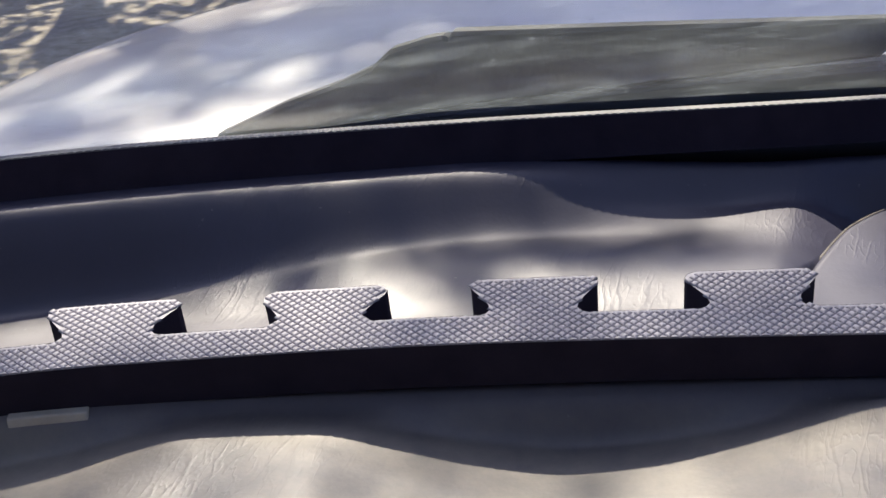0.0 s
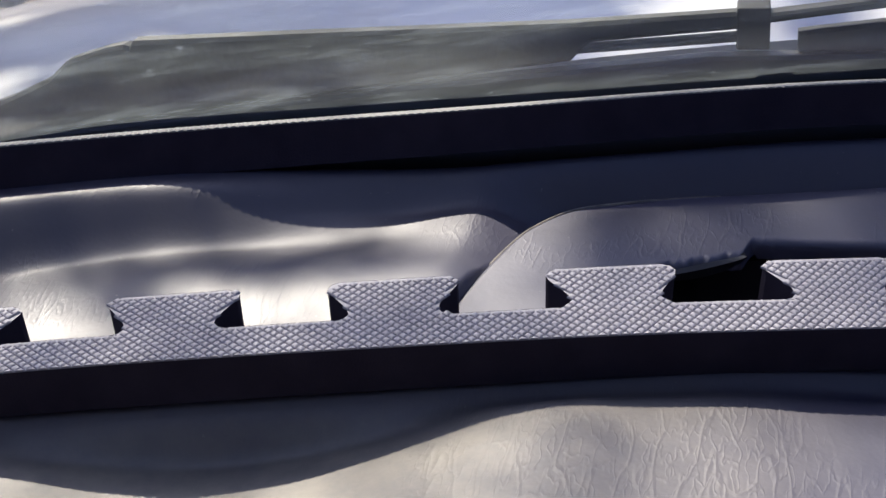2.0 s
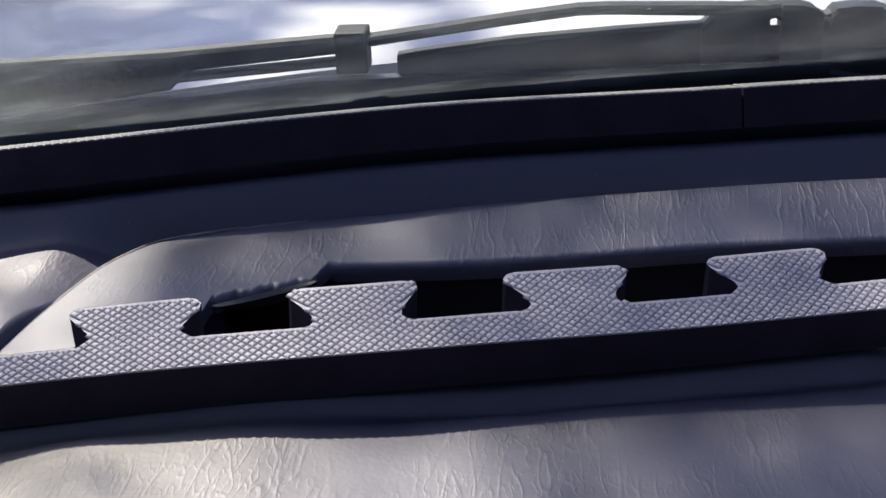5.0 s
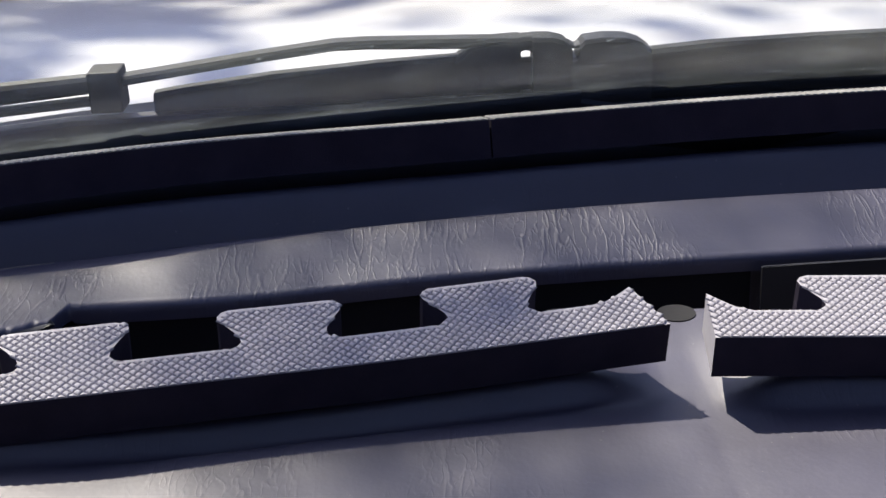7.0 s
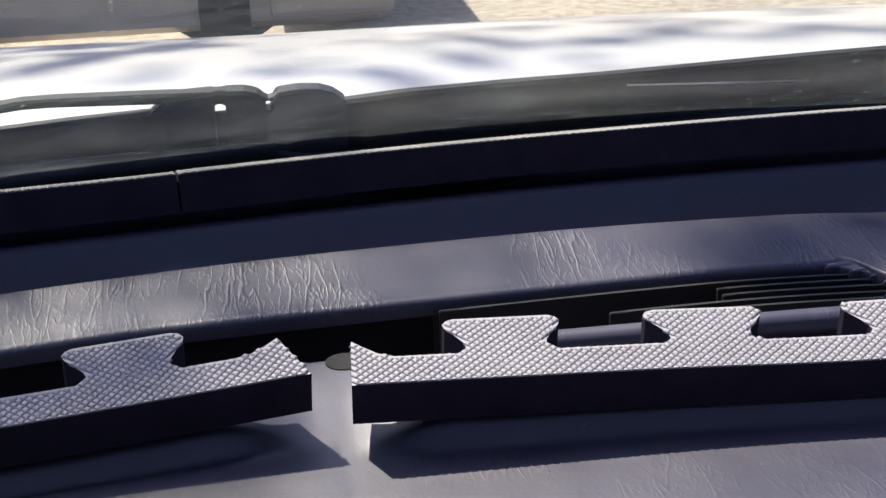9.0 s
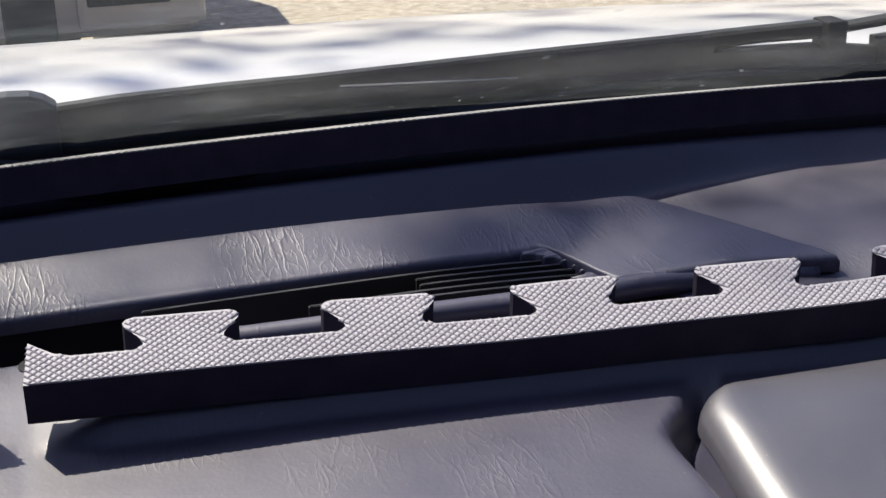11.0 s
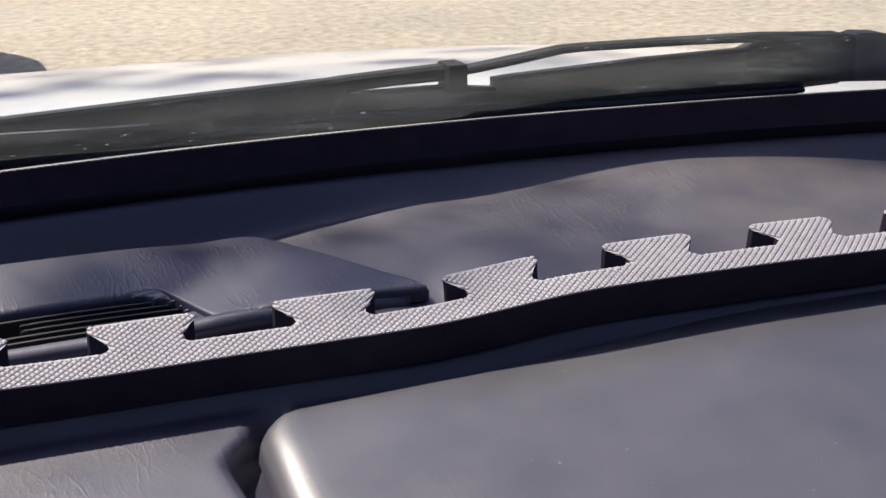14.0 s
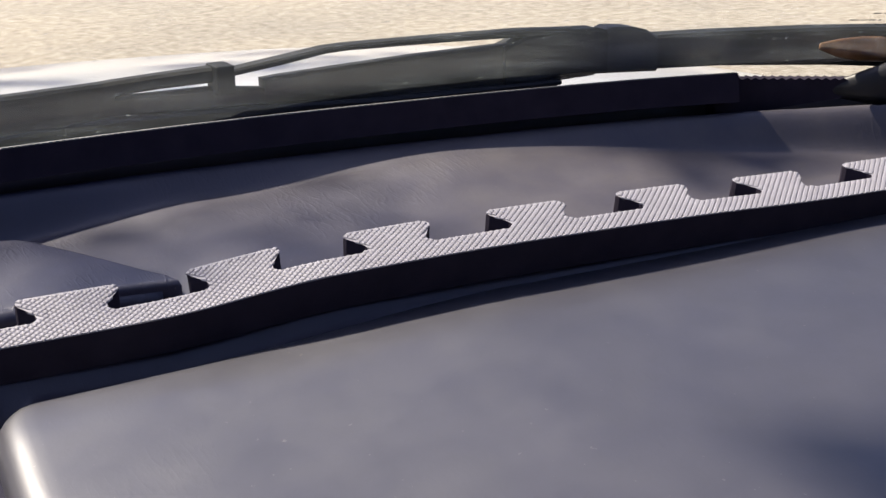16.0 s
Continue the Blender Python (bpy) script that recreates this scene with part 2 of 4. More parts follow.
# ---------------------------------------------------------------- building helpers
def finish(bm, name, mat, smooth=False):
    me = bpy.data.meshes.new(name)
    bmesh.ops.recalc_face_normals(bm, faces=bm.faces)
    bm.to_mesh(me)
    bm.free()
    for m in (mat if isinstance(mat, (list, tuple)) else [mat]):
        me.materials.append(m)
    if smooth:
        me.shade_smooth()
    return me


def part(name, bm, mat, parent=None, label="", smooth=False):
    ob = new(name, finish(bm, name, mat, smooth))
    ob.parent = parent
    if label:
        ob["label"] = label
    return ob


def sheet(fn, us, vs):
    """A grid of quads; fn(u, v) gives the point."""
    bm = bmesh.new()
    rows = [[bm.verts.new(fn(u, v)) for u in us] for v in vs]
    for a, b in zip(rows, rows[1:]):
        for i in range(len(us) - 1):
            bm.faces.new((a[i], a[i + 1], b[i + 1], b[i]))
    return bm


def sheet_object(name, fn, us, vs, mat, parent=None):
    nu = len(us)
    verts = [fn(u, v) for v in vs for u in us]
    faces = [(j * nu + i, j * nu + i + 1, (j + 1) * nu + i + 1, (j + 1) * nu + i) for j in range(len(vs) - 1) for i in range(nu - 1)]
    me = bpy.data.meshes.new(name)
    me.from_pydata(verts, [], faces)
    me.materials.append(mat)
    me.shade_smooth()
    ob = new(name, me)
    ob.parent = parent
    return ob


def box(bm, x0, x1, y0, y1, z0, z1, bevel=0.0):
    made = bmesh.ops.create_cube(bm, size=1, matrix=Matrix.Translation(((x0 + x1) / 2, (y0 + y1) / 2, (z0 + z1) / 2)) @ Matrix.Diagonal((x1 - x0, y1 - y0, z1 - z0, 1)))
    if bevel:
        edges = list({e for v in made["verts"] for e in v.link_edges})
        bmesh.ops.bevel(bm, geom=edges, offset=bevel, segments=2, affect="EDGES", profile=0.6)
    return bm


def tube(bm, pts, radii, sides=10, squash=(1, 1)):
    """A tapered tube along points."""
    rings = []
    for i, p in enumerate(pts):
        d = (Vector(pts[min(i + 1, len(pts) - 1)]) - Vector(pts[max(i - 1, 0)])).normalized()
        up = Vector((0, 0, 1)) if abs(d.z) < 0.9 else Vector((1, 0, 0))
        a = d.cross(up).normalized()
        b = a.cross(d)
        r = radii[i] if isinstance(radii, (list, tuple)) else radii
        rings.append([bm.verts.new(Vector(p) + (a * math.cos(k) * squash[0] + b * math.sin(k) * squash[1]) * r) for k in (2 * math.pi * j / sides for j in range(sides))])
    for q, w in zip(rings, rings[1:]):
        for j in range(sides):
            bm.faces.new((q[j], q[(j + 1) % sides], w[(j + 1) % sides], w[j]))
    bm.faces.new(rings[0])
    bm.faces.new(rings[-1])
    return bm


def curve(xs, ys):
    """A smooth function through points (monotone cubic)."""
    xs, ys = np.array(xs, float), np.array(ys, float)
    d = np.diff(ys) / np.diff(xs)
    m = np.zeros(len(xs))
    m[0], m[-1] = d[0], d[-1]
    for i in range(1, len(xs) - 1):
        m[i] = 0 if d[i - 1] * d[i] <= 0 else 2 * d[i - 1] * d[i] / (d[i - 1] + d[i])

    def f(x):
        if x <= xs[0]:
            return float(ys[0] + m[0] * (x - xs[0]))
        if x >= xs[-1]:
            return float(ys[-1] + m[-1] * (x - xs[-1]))
        i = int(np.searchsorted(xs, x) - 1)
        h = xs[i + 1] - xs[i]
        t = (x - xs[i]) / h
        return float((2 * t**3 - 3 * t**2 + 1) * ys[i] + (t**3 - 2 * t**2 + t) * h * m[i] + (3 * t**2 - 2 * t**3) * ys[i + 1] + (t**3 - t**2) * h * m[i + 1])

    return f


def step(a, b, x):
    t = max(0.0, min(1.0, (x - a) / (b - a)))
    return t * t * (3 - 2 * t)


def hump(x, y, cx, cy, rx, ry):
    return math.exp(-(((x - cx) / rx) ** 2 + ((y - cy) / ry) ** 2))


def spread(a, b, n):
    return [a + (b - a) * i / (n - 1) for i in range(n)]


# the line of the windscreen's foot: the front top edge of the strips that lie on it
def foot(x):
    return 0.3573 + 0.0662 * x - 0.5446 * x * x


foot_z = curve([-0.6, -0.46, -0.365, -0.25, -0.17, -0.07, 0.05, 0.18, 0.30, 0.44, 0.6], [0.060, 0.058, 0.054, 0.050, 0.0493, 0.0470, 0.0475, 0.0500, 0.053, 0.057, 0.059])


# ---------------------------------------------------------------- ground and street
def build_ground():
    ob = sheet_object("ground", lambda u, v: (u, v, -1.0), [-900, -60, -12, 0, 12, 60, 900], [-900, -60, -4, 4, 14, 60, 900], GROUND)
    tagged(ob, "pale dry gravel road in full sun", "ground", kind="structure")


build_ground()


# ---------------------------------------------------------------- car body round the dashboard
def hood_z(x, y):
    u = y - 0.45
    d = 0.245 * x**4 + (0.0 if abs(x) < 0.64 else 6.0 * (abs(x) - 0.64) ** 2)
    fall = 0.022 * step(-0.45, 0.05, x) + 0.014 * step(0.0, 0.4, x)
    return 0.042 - 0.331 * u * u - max(0.0, u) * fall - d


def build_hood():
    hood = tagged(new("car_hood"), "white glossy painted car hood with tree reflections", "car hood")
    xs = spread(-0.78, 0.78, 70)

    def f(x, v):
        y0 = foot(max(-0.62, min(0.62, x))) + 0.095
        y = y0 + (1.35 - y0) * v
        z = hood_z(x, y)
        if v < 0.02:
            z -= 0.004
        return (x, y, z)

    sheet_object("panel", f, xs, [0, 0.01, 0.025] + spread(0.05, 1, 50), PAINT, hood)
    lip = sheet(lambda x, v: (x, foot(max(-0.62, min(0.62, x))) + 0.095 + 0.001 * v, hood_z(x, foot(x) + 0.095) - 0.004 - 0.02 * v), xs, [0, 0.5, 1])
    part("rear_lip", lip, PAINT, hood, smooth=True)
    return hood


build_hood()


def build_cowl():
    cowl = tagged(new("cowl_panel"), "weathered black plastic cowl below the windscreen", "cowl")
    prof = [(0.030, 0.012), (0.045, 0.018), (0.060, 0.023), (0.070, 0.028), (0.080, 0.030), (0.086, 0.027), (0.098, 0.022), (0.110, 0.016)]
    f = lambda x, v: (x, foot(max(-0.62, min(0.62, x))) + prof[v][0], prof[v][1] - 0.03 * x * x + 0.0012 * math.sin(60 * x))
    sheet_object("deck", f, spread(-0.70, 0.70, 120), range(len(prof)), COWL, cowl)
    return cowl


build_cowl()


def build_windscreen():
    w = tagged(new("window_1"), "slightly dusty green-tinted curved windscreen", "windscreen", kind="structure")
    f = lambda x, v: (x * (1 - 0.12 * max(0, v)), foot(x) + 0.045 - 0.62 * v, foot_z(x) + 0.0105 - 0.045 * 0.56 + 0.62 * 0.56 * v - 0.03 * v * v)
    pane = sheet_object("pane", f, spread(-0.66, 0.66, 60), spread(0, 1, 30), GLASS, w)
    pane.visible_shadow = False
    rim = bmesh.new()
    tube(rim, [(x, foot(x) + 0.046, foot_z(x) - 0.017) for x in spread(-0.64, 0.64, 40)], 0.004, 8)
    part("rubber_seal", rim, BLACK, w, smooth=True)
    return w


build_windscreen()

wiper_off = curve([-0.44, -0.2, 0.0, 0.1, 0.2, 0.3, 0.4, 0.5], [0.042, 0.042, 0.028, 0.032, 0.050, 0.030, 0.025, 0.022])


def wiper_y(x):
    return foot(x) + wiper_off(x)


def bar(pts, depth, back=0.0):
    """A bar along the wiper's line: pts of (x, low z, high z)."""
    bm = bmesh.new()
    rings = []
    for x, a, b in pts:
        y = wiper_y(x) + back
        c = min(0.0012, (b - a) * 0.3)
        rings.append([bm.verts.new(p) for p in ((x, y - depth / 2, a + c), (x, y - depth / 2 + c, a), (x, y + depth / 2, a), (x, y + depth / 2, b), (x, y - depth / 2 + c, b), (x, y - depth / 2, b - c))])
    for q, w in zip(rings, rings[1:]):
        for j in range(6):
            bm.faces.new((q[j], q[(j + 1) % 6], w[(j + 1) % 6], w[j]))
    bm.faces.new(rings[0])
    bm.faces.new(rings[-1])
    return bm


def build_wiper(label, pieces, clip_box):
    w = tagged(new("windscreen_wiper"), label, "wiper", "wipers on the windscreen")
    for name, depth, back, mat, rows in pieces:
        part(name, bar(rows, depth, back), mat, w)
    a, b, c, d = clip_box
    y = wiper_y((a + b) / 2)
    part("clip", box(bmesh.new(), a, b, y - 0.006, y + 0.006, c, d, 0.0008), WIPER, w)
    return w


build_wiper("dusty black wiper arm and blade parked on the windscreen", [
    ("blade_frame", 0.006, 0, COWL, [(-0.425, 0.036, 0.047), (-0.407, 0.040, 0.054), (-0.393, 0.042, 0.058), (-0.383, 0.045, 0.062), (-0.378, 0.046, 0.0665), (-0.368, 0.047, 0.0688), (-0.3635, 0.047, 0.0692), (-0.3620, 0.047, 0.0684), (-0.3610, 0.047, 0.0700), (-0.315, 0.048, 0.0668), (-0.242, 0.0510, 0.0627), (-0.236, 0.0563, 0.0626), (-0.193, 0.0568, 0.0622)]),
    ("rubber_strip", 0.007, -0.003, BLACK, [(-0.425, 0.028, 0.042), (-0.38, 0.032, 0.047), (-0.29, 0.034, 0.0490), (-0.20, 0.036, 0.0498), (-0.12, 0.034, 0.0470), (-0.04, 0.032, 0.0470)]),
    ("yoke", 0.005, 0, WIPER, [(-0.280, 0.0522, 0.0540), (-0.240, 0.0530, 0.0552), (-0.193, 0.0528, 0.0552)]),
    ("blade_heel", 0.006, 0, WIPER, [(-0.1745, 0.044, 0.0548), (-0.168, 0.044, 0.0554), (-0.138, 0.044, 0.0575), (-0.105, 0.045, 0.0588), (-0.078, 0.045, 0.0594), (-0.072, 0.045, 0.0595)]),
    ("arm", 0.007, -0.001, WIPER, [(-0.184, 0.0585, 0.0615), (-0.165, 0.0600, 0.0628), (-0.140, 0.0622, 0.0650), (-0.118, 0.0640, 0.0668), (-0.108, 0.0638, 0.0667), (-0.080, 0.0622, 0.0655), (-0.060, 0.0615, 0.0646)]),
    ("arm_head", 0.010, 0, WIPER, [(-0.080, 0.046, 0.0585), (-0.074, 0.044, 0.0630), (-0.066, 0.043, 0.0644), (-0.0590, 0.043, 0.0646)]),
    ("head_bridge", 0.0070, 0, WIPER, [(-0.0596, 0.0582, 0.0646), (-0.0592, 0.0592, 0.0646), (-0.0585, 0.0599, 0.0646), (-0.0573, 0.0602, 0.0646), (-0.0561, 0.0599, 0.0646), (-0.0554, 0.0592, 0.0646), (-0.0549, 0.0582, 0.0646)]),
    ("head_foot", 0.0025, 0, WIPER, [(-0.0595, 0.043, 0.0572), (-0.0550, 0.043, 0.0572)]),
    ("cap_bridge", 0.0065, 0, BLACK, [(-0.0432, 0.0596, 0.0618), (-0.0416, 0.0602, 0.0608), (-0.0398, 0.0598, 0.0614)]),
    ("arm_knuckle", 0.010, 0, WIPER, [(-0.0553, 0.043, 0.0645), (-0.049, 0.043, 0.0642), (-0.045, 0.044, 0.0630), (-0.0425, 0.044, 0.0608)]),
    ("pivot_cap", 0.010, 0, BLACK, [(-0.0428, 0.042, 0.0572), (-0.0412, 0.042, 0.0574), (-0.0404, 0.042, 0.0590), (-0.0400, 0.042, 0.0612), (-0.0385, 0.042, 0.0628), (-0.032, 0.040, 0.0633), (-0.025, 0.040, 0.0628), (-0.0205, 0.040, 0.0612), (-0.017, 0.040, 0.0585)]),
], (-0.193, -0.183, 0.0510, 0.0640))
build_wiper("dusty black wiper over the passenger end of the windscreen", [
    ("blade_frame", 0.006, 0, WIPER, [(-0.036, 0.038, 0.050), (-0.017, 0.038, 0.0580), (0.003, 0.038, 0.0590), (0.038, 0.038, 0.0592), (0.070, 0.040, 0.0590), (0.151, 0.040, 0.0590), (0.216, 0.044, 0.0603), (0.221, 0.0550, 0.0610), (0.238, 0.0572, 0.0630), (0.256, 0.0590, 0.0652)]),
    ("rubber_strip", 0.007, -0.003, BLACK, [(-0.046, 0.030, 0.0455), (-0.030, 0.022, 0.042), (0.10, 0.024, 0.042), (0.20, 0.028, 0.046), (0.27, 0.032, 0.050), (0.31, 0.038, 0.0505), (0.345, 0.0450, 0.0520), (0.385, 0.0520, 0.0540)]),
    # thin bright bar added for the highlight along the blade
    ("edge_glint", 0.0012, -0.0046, STEEL, [(0.0775, 0.0552, 0.0557), (0.110, 0.0534, 0.0538), (0.1435, 0.0510, 0.0514)]),
    ("yoke", 0.005, 0, WIPER, [(0.165, 0.042, 0.0530), (0.216, 0.044, 0.0542), (0.256, 0.047, 0.0570), (0.277, 0.046, 0.0562)]),
    ("blade_heel", 0.006, 0, WIPER, [(0.2735, 0.046, 0.0598), (0.279, 0.046, 0.0608), (0.300, 0.047, 0.0632), (0.330, 0.0480, 0.0662), (0.366, 0.0510, 0.0688), (0.40, 0.0545, 0.069)]),
    ("arm", 0.007, -0.001, WIPER, [(0.262, 0.0615, 0.0642), (0.280, 0.0655, 0.0682), (0.296, 0.0692, 0.0717), (0.304, 0.0700, 0.0724), (0.340, 0.0712, 0.0738), (0.372, 0.0718, 0.0748), (0.39, 0.0715, 0.0745)]),
    ("arm_head", 0.010, 0, WIPER, [(0.364, 0.0510, 0.0680), (0.372, 0.052, 0.0718), (0.384, 0.055, 0.0740), (0.400, 0.0555, 0.0742), (0.4035, 0.0555, 0.0732)]),
    ("pivot_cap", 0.010, 0, BLACK, [(0.4035, 0.0555, 0.0735), (0.406, 0.0555, 0.0745), (0.414, 0.0555, 0.0742), (0.419, 0.0555, 0.0728), (0.423, 0.0555, 0.0700)]),
    ("cowl_bar", 0.010, 0.004, WIPER, [(0.415, 0.0556, 0.0695), (0.45, 0.0560, 0.0702), (0.49, 0.0548, 0.0705), (0.53, 0.0525, 0.0700), (0.58, 0.048, 0.0690)]),
], (0.2555, 0.2632, 0.0545, 0.0660))


def build_cabin():
    roof = tagged(new("ceiling"), "grey cloth car headliner", "ceiling", kind="structure")
    f = lambda x, v: (x, -0.17 - 1.5 * v - 0.1 * x * x, 0.40 + 0.12 * math.sin(1.4 * v + 0.3) - 0.15 * x * x)
    sheet_object("headliner", f, spread(-0.6, 0.6, 14), spread(0, 1, 14), TRIM, roof)
    for k, s in (("wall_left", -1), ("wall_right", 1)):
        bm = bmesh.new()
        box(bm, s * 0.70 - 0.03, s * 0.70 + 0.03, -1.7, 0.05, -0.75, -0.02, 0.015)
        ob = part(k, bm, TRIM)
        tagged(ob, "grey car door panel below the side window", "door panel", kind="structure")
        pl = bmesh.new()
        tube(pl, [(s * 0.66, 0.06, 0.0), (s * 0.645, -0.08, 0.16), (s * 0.60, -0.22, 0.33), (s * 0.58, -0.4, 0.42)], 0.028, 10)
        tagged(part("pillar", pl, TRIM, smooth=True), "grey windscreen pillar", "pillar", kind="structure")
    bm = bmesh.new()
    box(bm, -0.7, 0.7, -1.78, -1.70, -0.75, 0.42, 0.02)
    tagged(part("wall_back", bm, TRIM), "grey rear wall of the cabin", "wall", kind="structure")
    bm = bmesh.new()
    box(bm, -0.7, 0.7, -1.70, 0.3, -0.80, -0.75, 0.01)
    tagged(part("floor", bm, TRIM), "grey carpeted cabin floor", "floor", kind="structure")


build_cabin()


# ---------------------------------------------------------------- dashboard
left_y = curve([-0.62, -0.50, -0.4126, -0.394, -0.3135, -0.225, -0.144, -0.098, -0.037], [0.060, 0.109, 0.1423, 0.1495, 0.1705, 0.1920, 0.2105, 0.2188, 0.2308])
left_z = curve([-0.62, -0.394, -0.3135, -0.225, -0.144, -0.098, -0.037], [0.035, 0.0365, 0.0385, 0.0378, 0.0350, 0.0342, 0.0340])
right_y = curve([-0.028, 0.041, 0.09, 0.129, 0.174, 0.224, 0.276, 0.337, 0.407, 0.60], [0.2228, 0.2202, 0.2165, 0.2136, 0.2072, 0.2003, 0.1937, 0.1885, 0.1843, 0.165])
right_z = curve([-0.028, 0.041, 0.09, 0.129, 0.174, 0.224, 0.276, 0.337, 0.407, 0.60], [0.0340, 0.0320, 0.0310, 0.0313, 0.0328, 0.0378, 0.0390, 0.0380, 0.0350, 0.033])


panel_back = curve([-0.2585, -0.2565, -0.252, -0.2455, -0.235, -0.220, -0.205, -0.172, -0.107, -0.040, 0.023, 0.047, 0.123, 0.150, 0.161, 0.174, 0.184, 0.190, 0.1935, 0.1955],
                   [0.205, 0.230, 0.256, 0.2785, 0.2932, 0.3012, 0.3072, 0.3155, 0.327, 0.335, 0.338, 0.3385, 0.335, 0.3315, 0.327, 0.305, 0.284, 0.2705, 0.2635, 0.2575])
slot_edge = curve([-0.20, -0.192, -0.164, -0.140, -0.070, 0.003, 0.083, 0.124, 0.135], [0.282, 0.284, 0.2895, 0.293, 0.3025, 0.3060, 0.3085, 0.306, 0.3045])
lip_y = curve([0.0, 0.10, 0.137, 0.165, 0.195], [0.2720, 0.2705, 0.2665, 0.2620, 0.2560])


def panel_front(x):
    """Front edge of the raised panel: torn off over the broken part of the vent."""
    torn = max(0.206, left_y(min(x, -0.04)) + 0.012)
    if x < -0.2150:
        return torn
    rag = 0.0006 * math.sin(x * 900) + 0.0003 * math.sin(x * 2300 + 1)
    if x < -0.1905:
        slant = 0.2575 + 0.70 * (x + 0.2150) + rag
        return torn + (slant - torn) * step(-0.2150, -0.2125, x)
    if x < -0.1865:
        return 0.2748 + rag + (slot_edge(x) - 0.2748 - rag) * step(-0.1905, -0.1865, x)
    if x < 0.122:
        return slot_edge(x)
    return slot_edge(x) + (lip_y(x) - 0.002 - slot_edge(x)) * step(0.122, 0.136, x)


# height of the padding just before the driver's strip, which bridges a trough between two swells
front_z = curve([-0.62, -0.44, -0.40, -0.37, -0.346, -0.3285, -0.311, -0.294, -0.2776, -0.2616, -0.248, -0.235, -0.224, -0.208, -0.190, -0.173, -0.153, -0.116, -0.079, -0.062, -0.030],
                [0.016, 0.0170, 0.0195, 0.0238, 0.0240, 0.0214, 0.0185, 0.0169, 0.0178, 0.0205, 0.0235, 0.0262, 0.0271, 0.0260, 0.0249, 0.0228, 0.0213, 0.0206, 0.0192, 0.0183, 0.0165])


def dash_z(x, y):
    z = 0.0165
    if x < -0.033:
        edge, free = left_y(x), step(-0.036, -0.062, x)
    else:
        edge, free = right_y(x), step(-0.030, -0.004, x)
    left = step(-0.13, -0.20, x)
    z += 0.0060 * free * step(-0.003, 0.006, y - edge) * step(0.050, 0.014, y - edge) * (1 - 0.4 * left)
    z += 0.0075 * left * step(0.27, 0.22, y)
    z += 0.0092 * step(-0.235, -0.262, x) * step(0.20, 0.25, y)
    z += 0.0018 * hump(x, y, -0.262, 0.275, 0.014, 0.02)
    z += 0.0065 * step(0.165, 0.235, x) * step(0.13, 0.20, y)
    z += 0.0035 * step(0.135, 0.19, x) * step(0.235, 0.26, y)
    z += 0.008 * step(0.23, 0.33, x) * step(0.25, 0.315, y)
    z -= 0.09 * max(0, 0.145 - y)
    if x < -0.030:
        z += (front_z(x) - 0.09 * max(0, 0.145 - y) - z) * step(0.0, -0.007, y - edge)
    # a ridge swells up under the windscreen foot
    d = foot(x) - y
    z += (foot_z(x) - 0.0105 - z) * step(0.030, 0.0085, d) * step(-0.262, -0.350, x)
    z += 0.003 * hump(x, y, -0.07, 0.335, 0.010, 0.005)
    z -= 0.002 * hump(x, y, 0.196, 0.252, 0.010, 0.014)
    if y < 0.0:
        z -= 3.0 * y * y
    if -0.2570 < x < 0.195 and panel_front(x) < y < panel_back(x):
        slope = (panel_back(x + 0.001) - panel_back(x - 0.001)) / 0.002
        inside_by = min(y - panel_front(x), (panel_back(x) - y) / math.sqrt(1 + slope * slope))
        z += (min(z, 0.0150) - z) * step(0.0, 0.004, inside_by)
    # the seam beside the passenger's pad
    gx = x - (0.1185 + 0.55 * max(0, y - 0.183) * step(0.183, 0.20, y) - 0.02 * max(0, 0.17 - y))
    z -= 0.012 * math.exp(-(gx / 0.0036) ** 2) * step(0.212, 0.202, y)
    # it climbs to the windscreen strip and leaves a dark gap under it
    d = foot(x) - y
    z += (foot_z(x) - 0.0160 + 0.0055 * step(-0.262, -0.350, x) - z) * step(0.016, 0.001, d)
    z -= 0.036 * step(0.0, -0.004, d)
    z += 0.038 * step(-0.018, -0.023, d)
    # the hole under the broken vent
    rim = 0.238 + 0.01 * step(-0.06, -0.04, x) + 0.027 * step(-0.082, -0.076, x) * step(-0.010, -0.016, x)
    z -= 0.080 * step(rim, rim + 0.006, y) * step(panel_back(x) - 0.003, panel_back(x) - 0.008, y) * step(-0.2165, -0.2125, x) * step(0.150, 0.140, x)
    return z


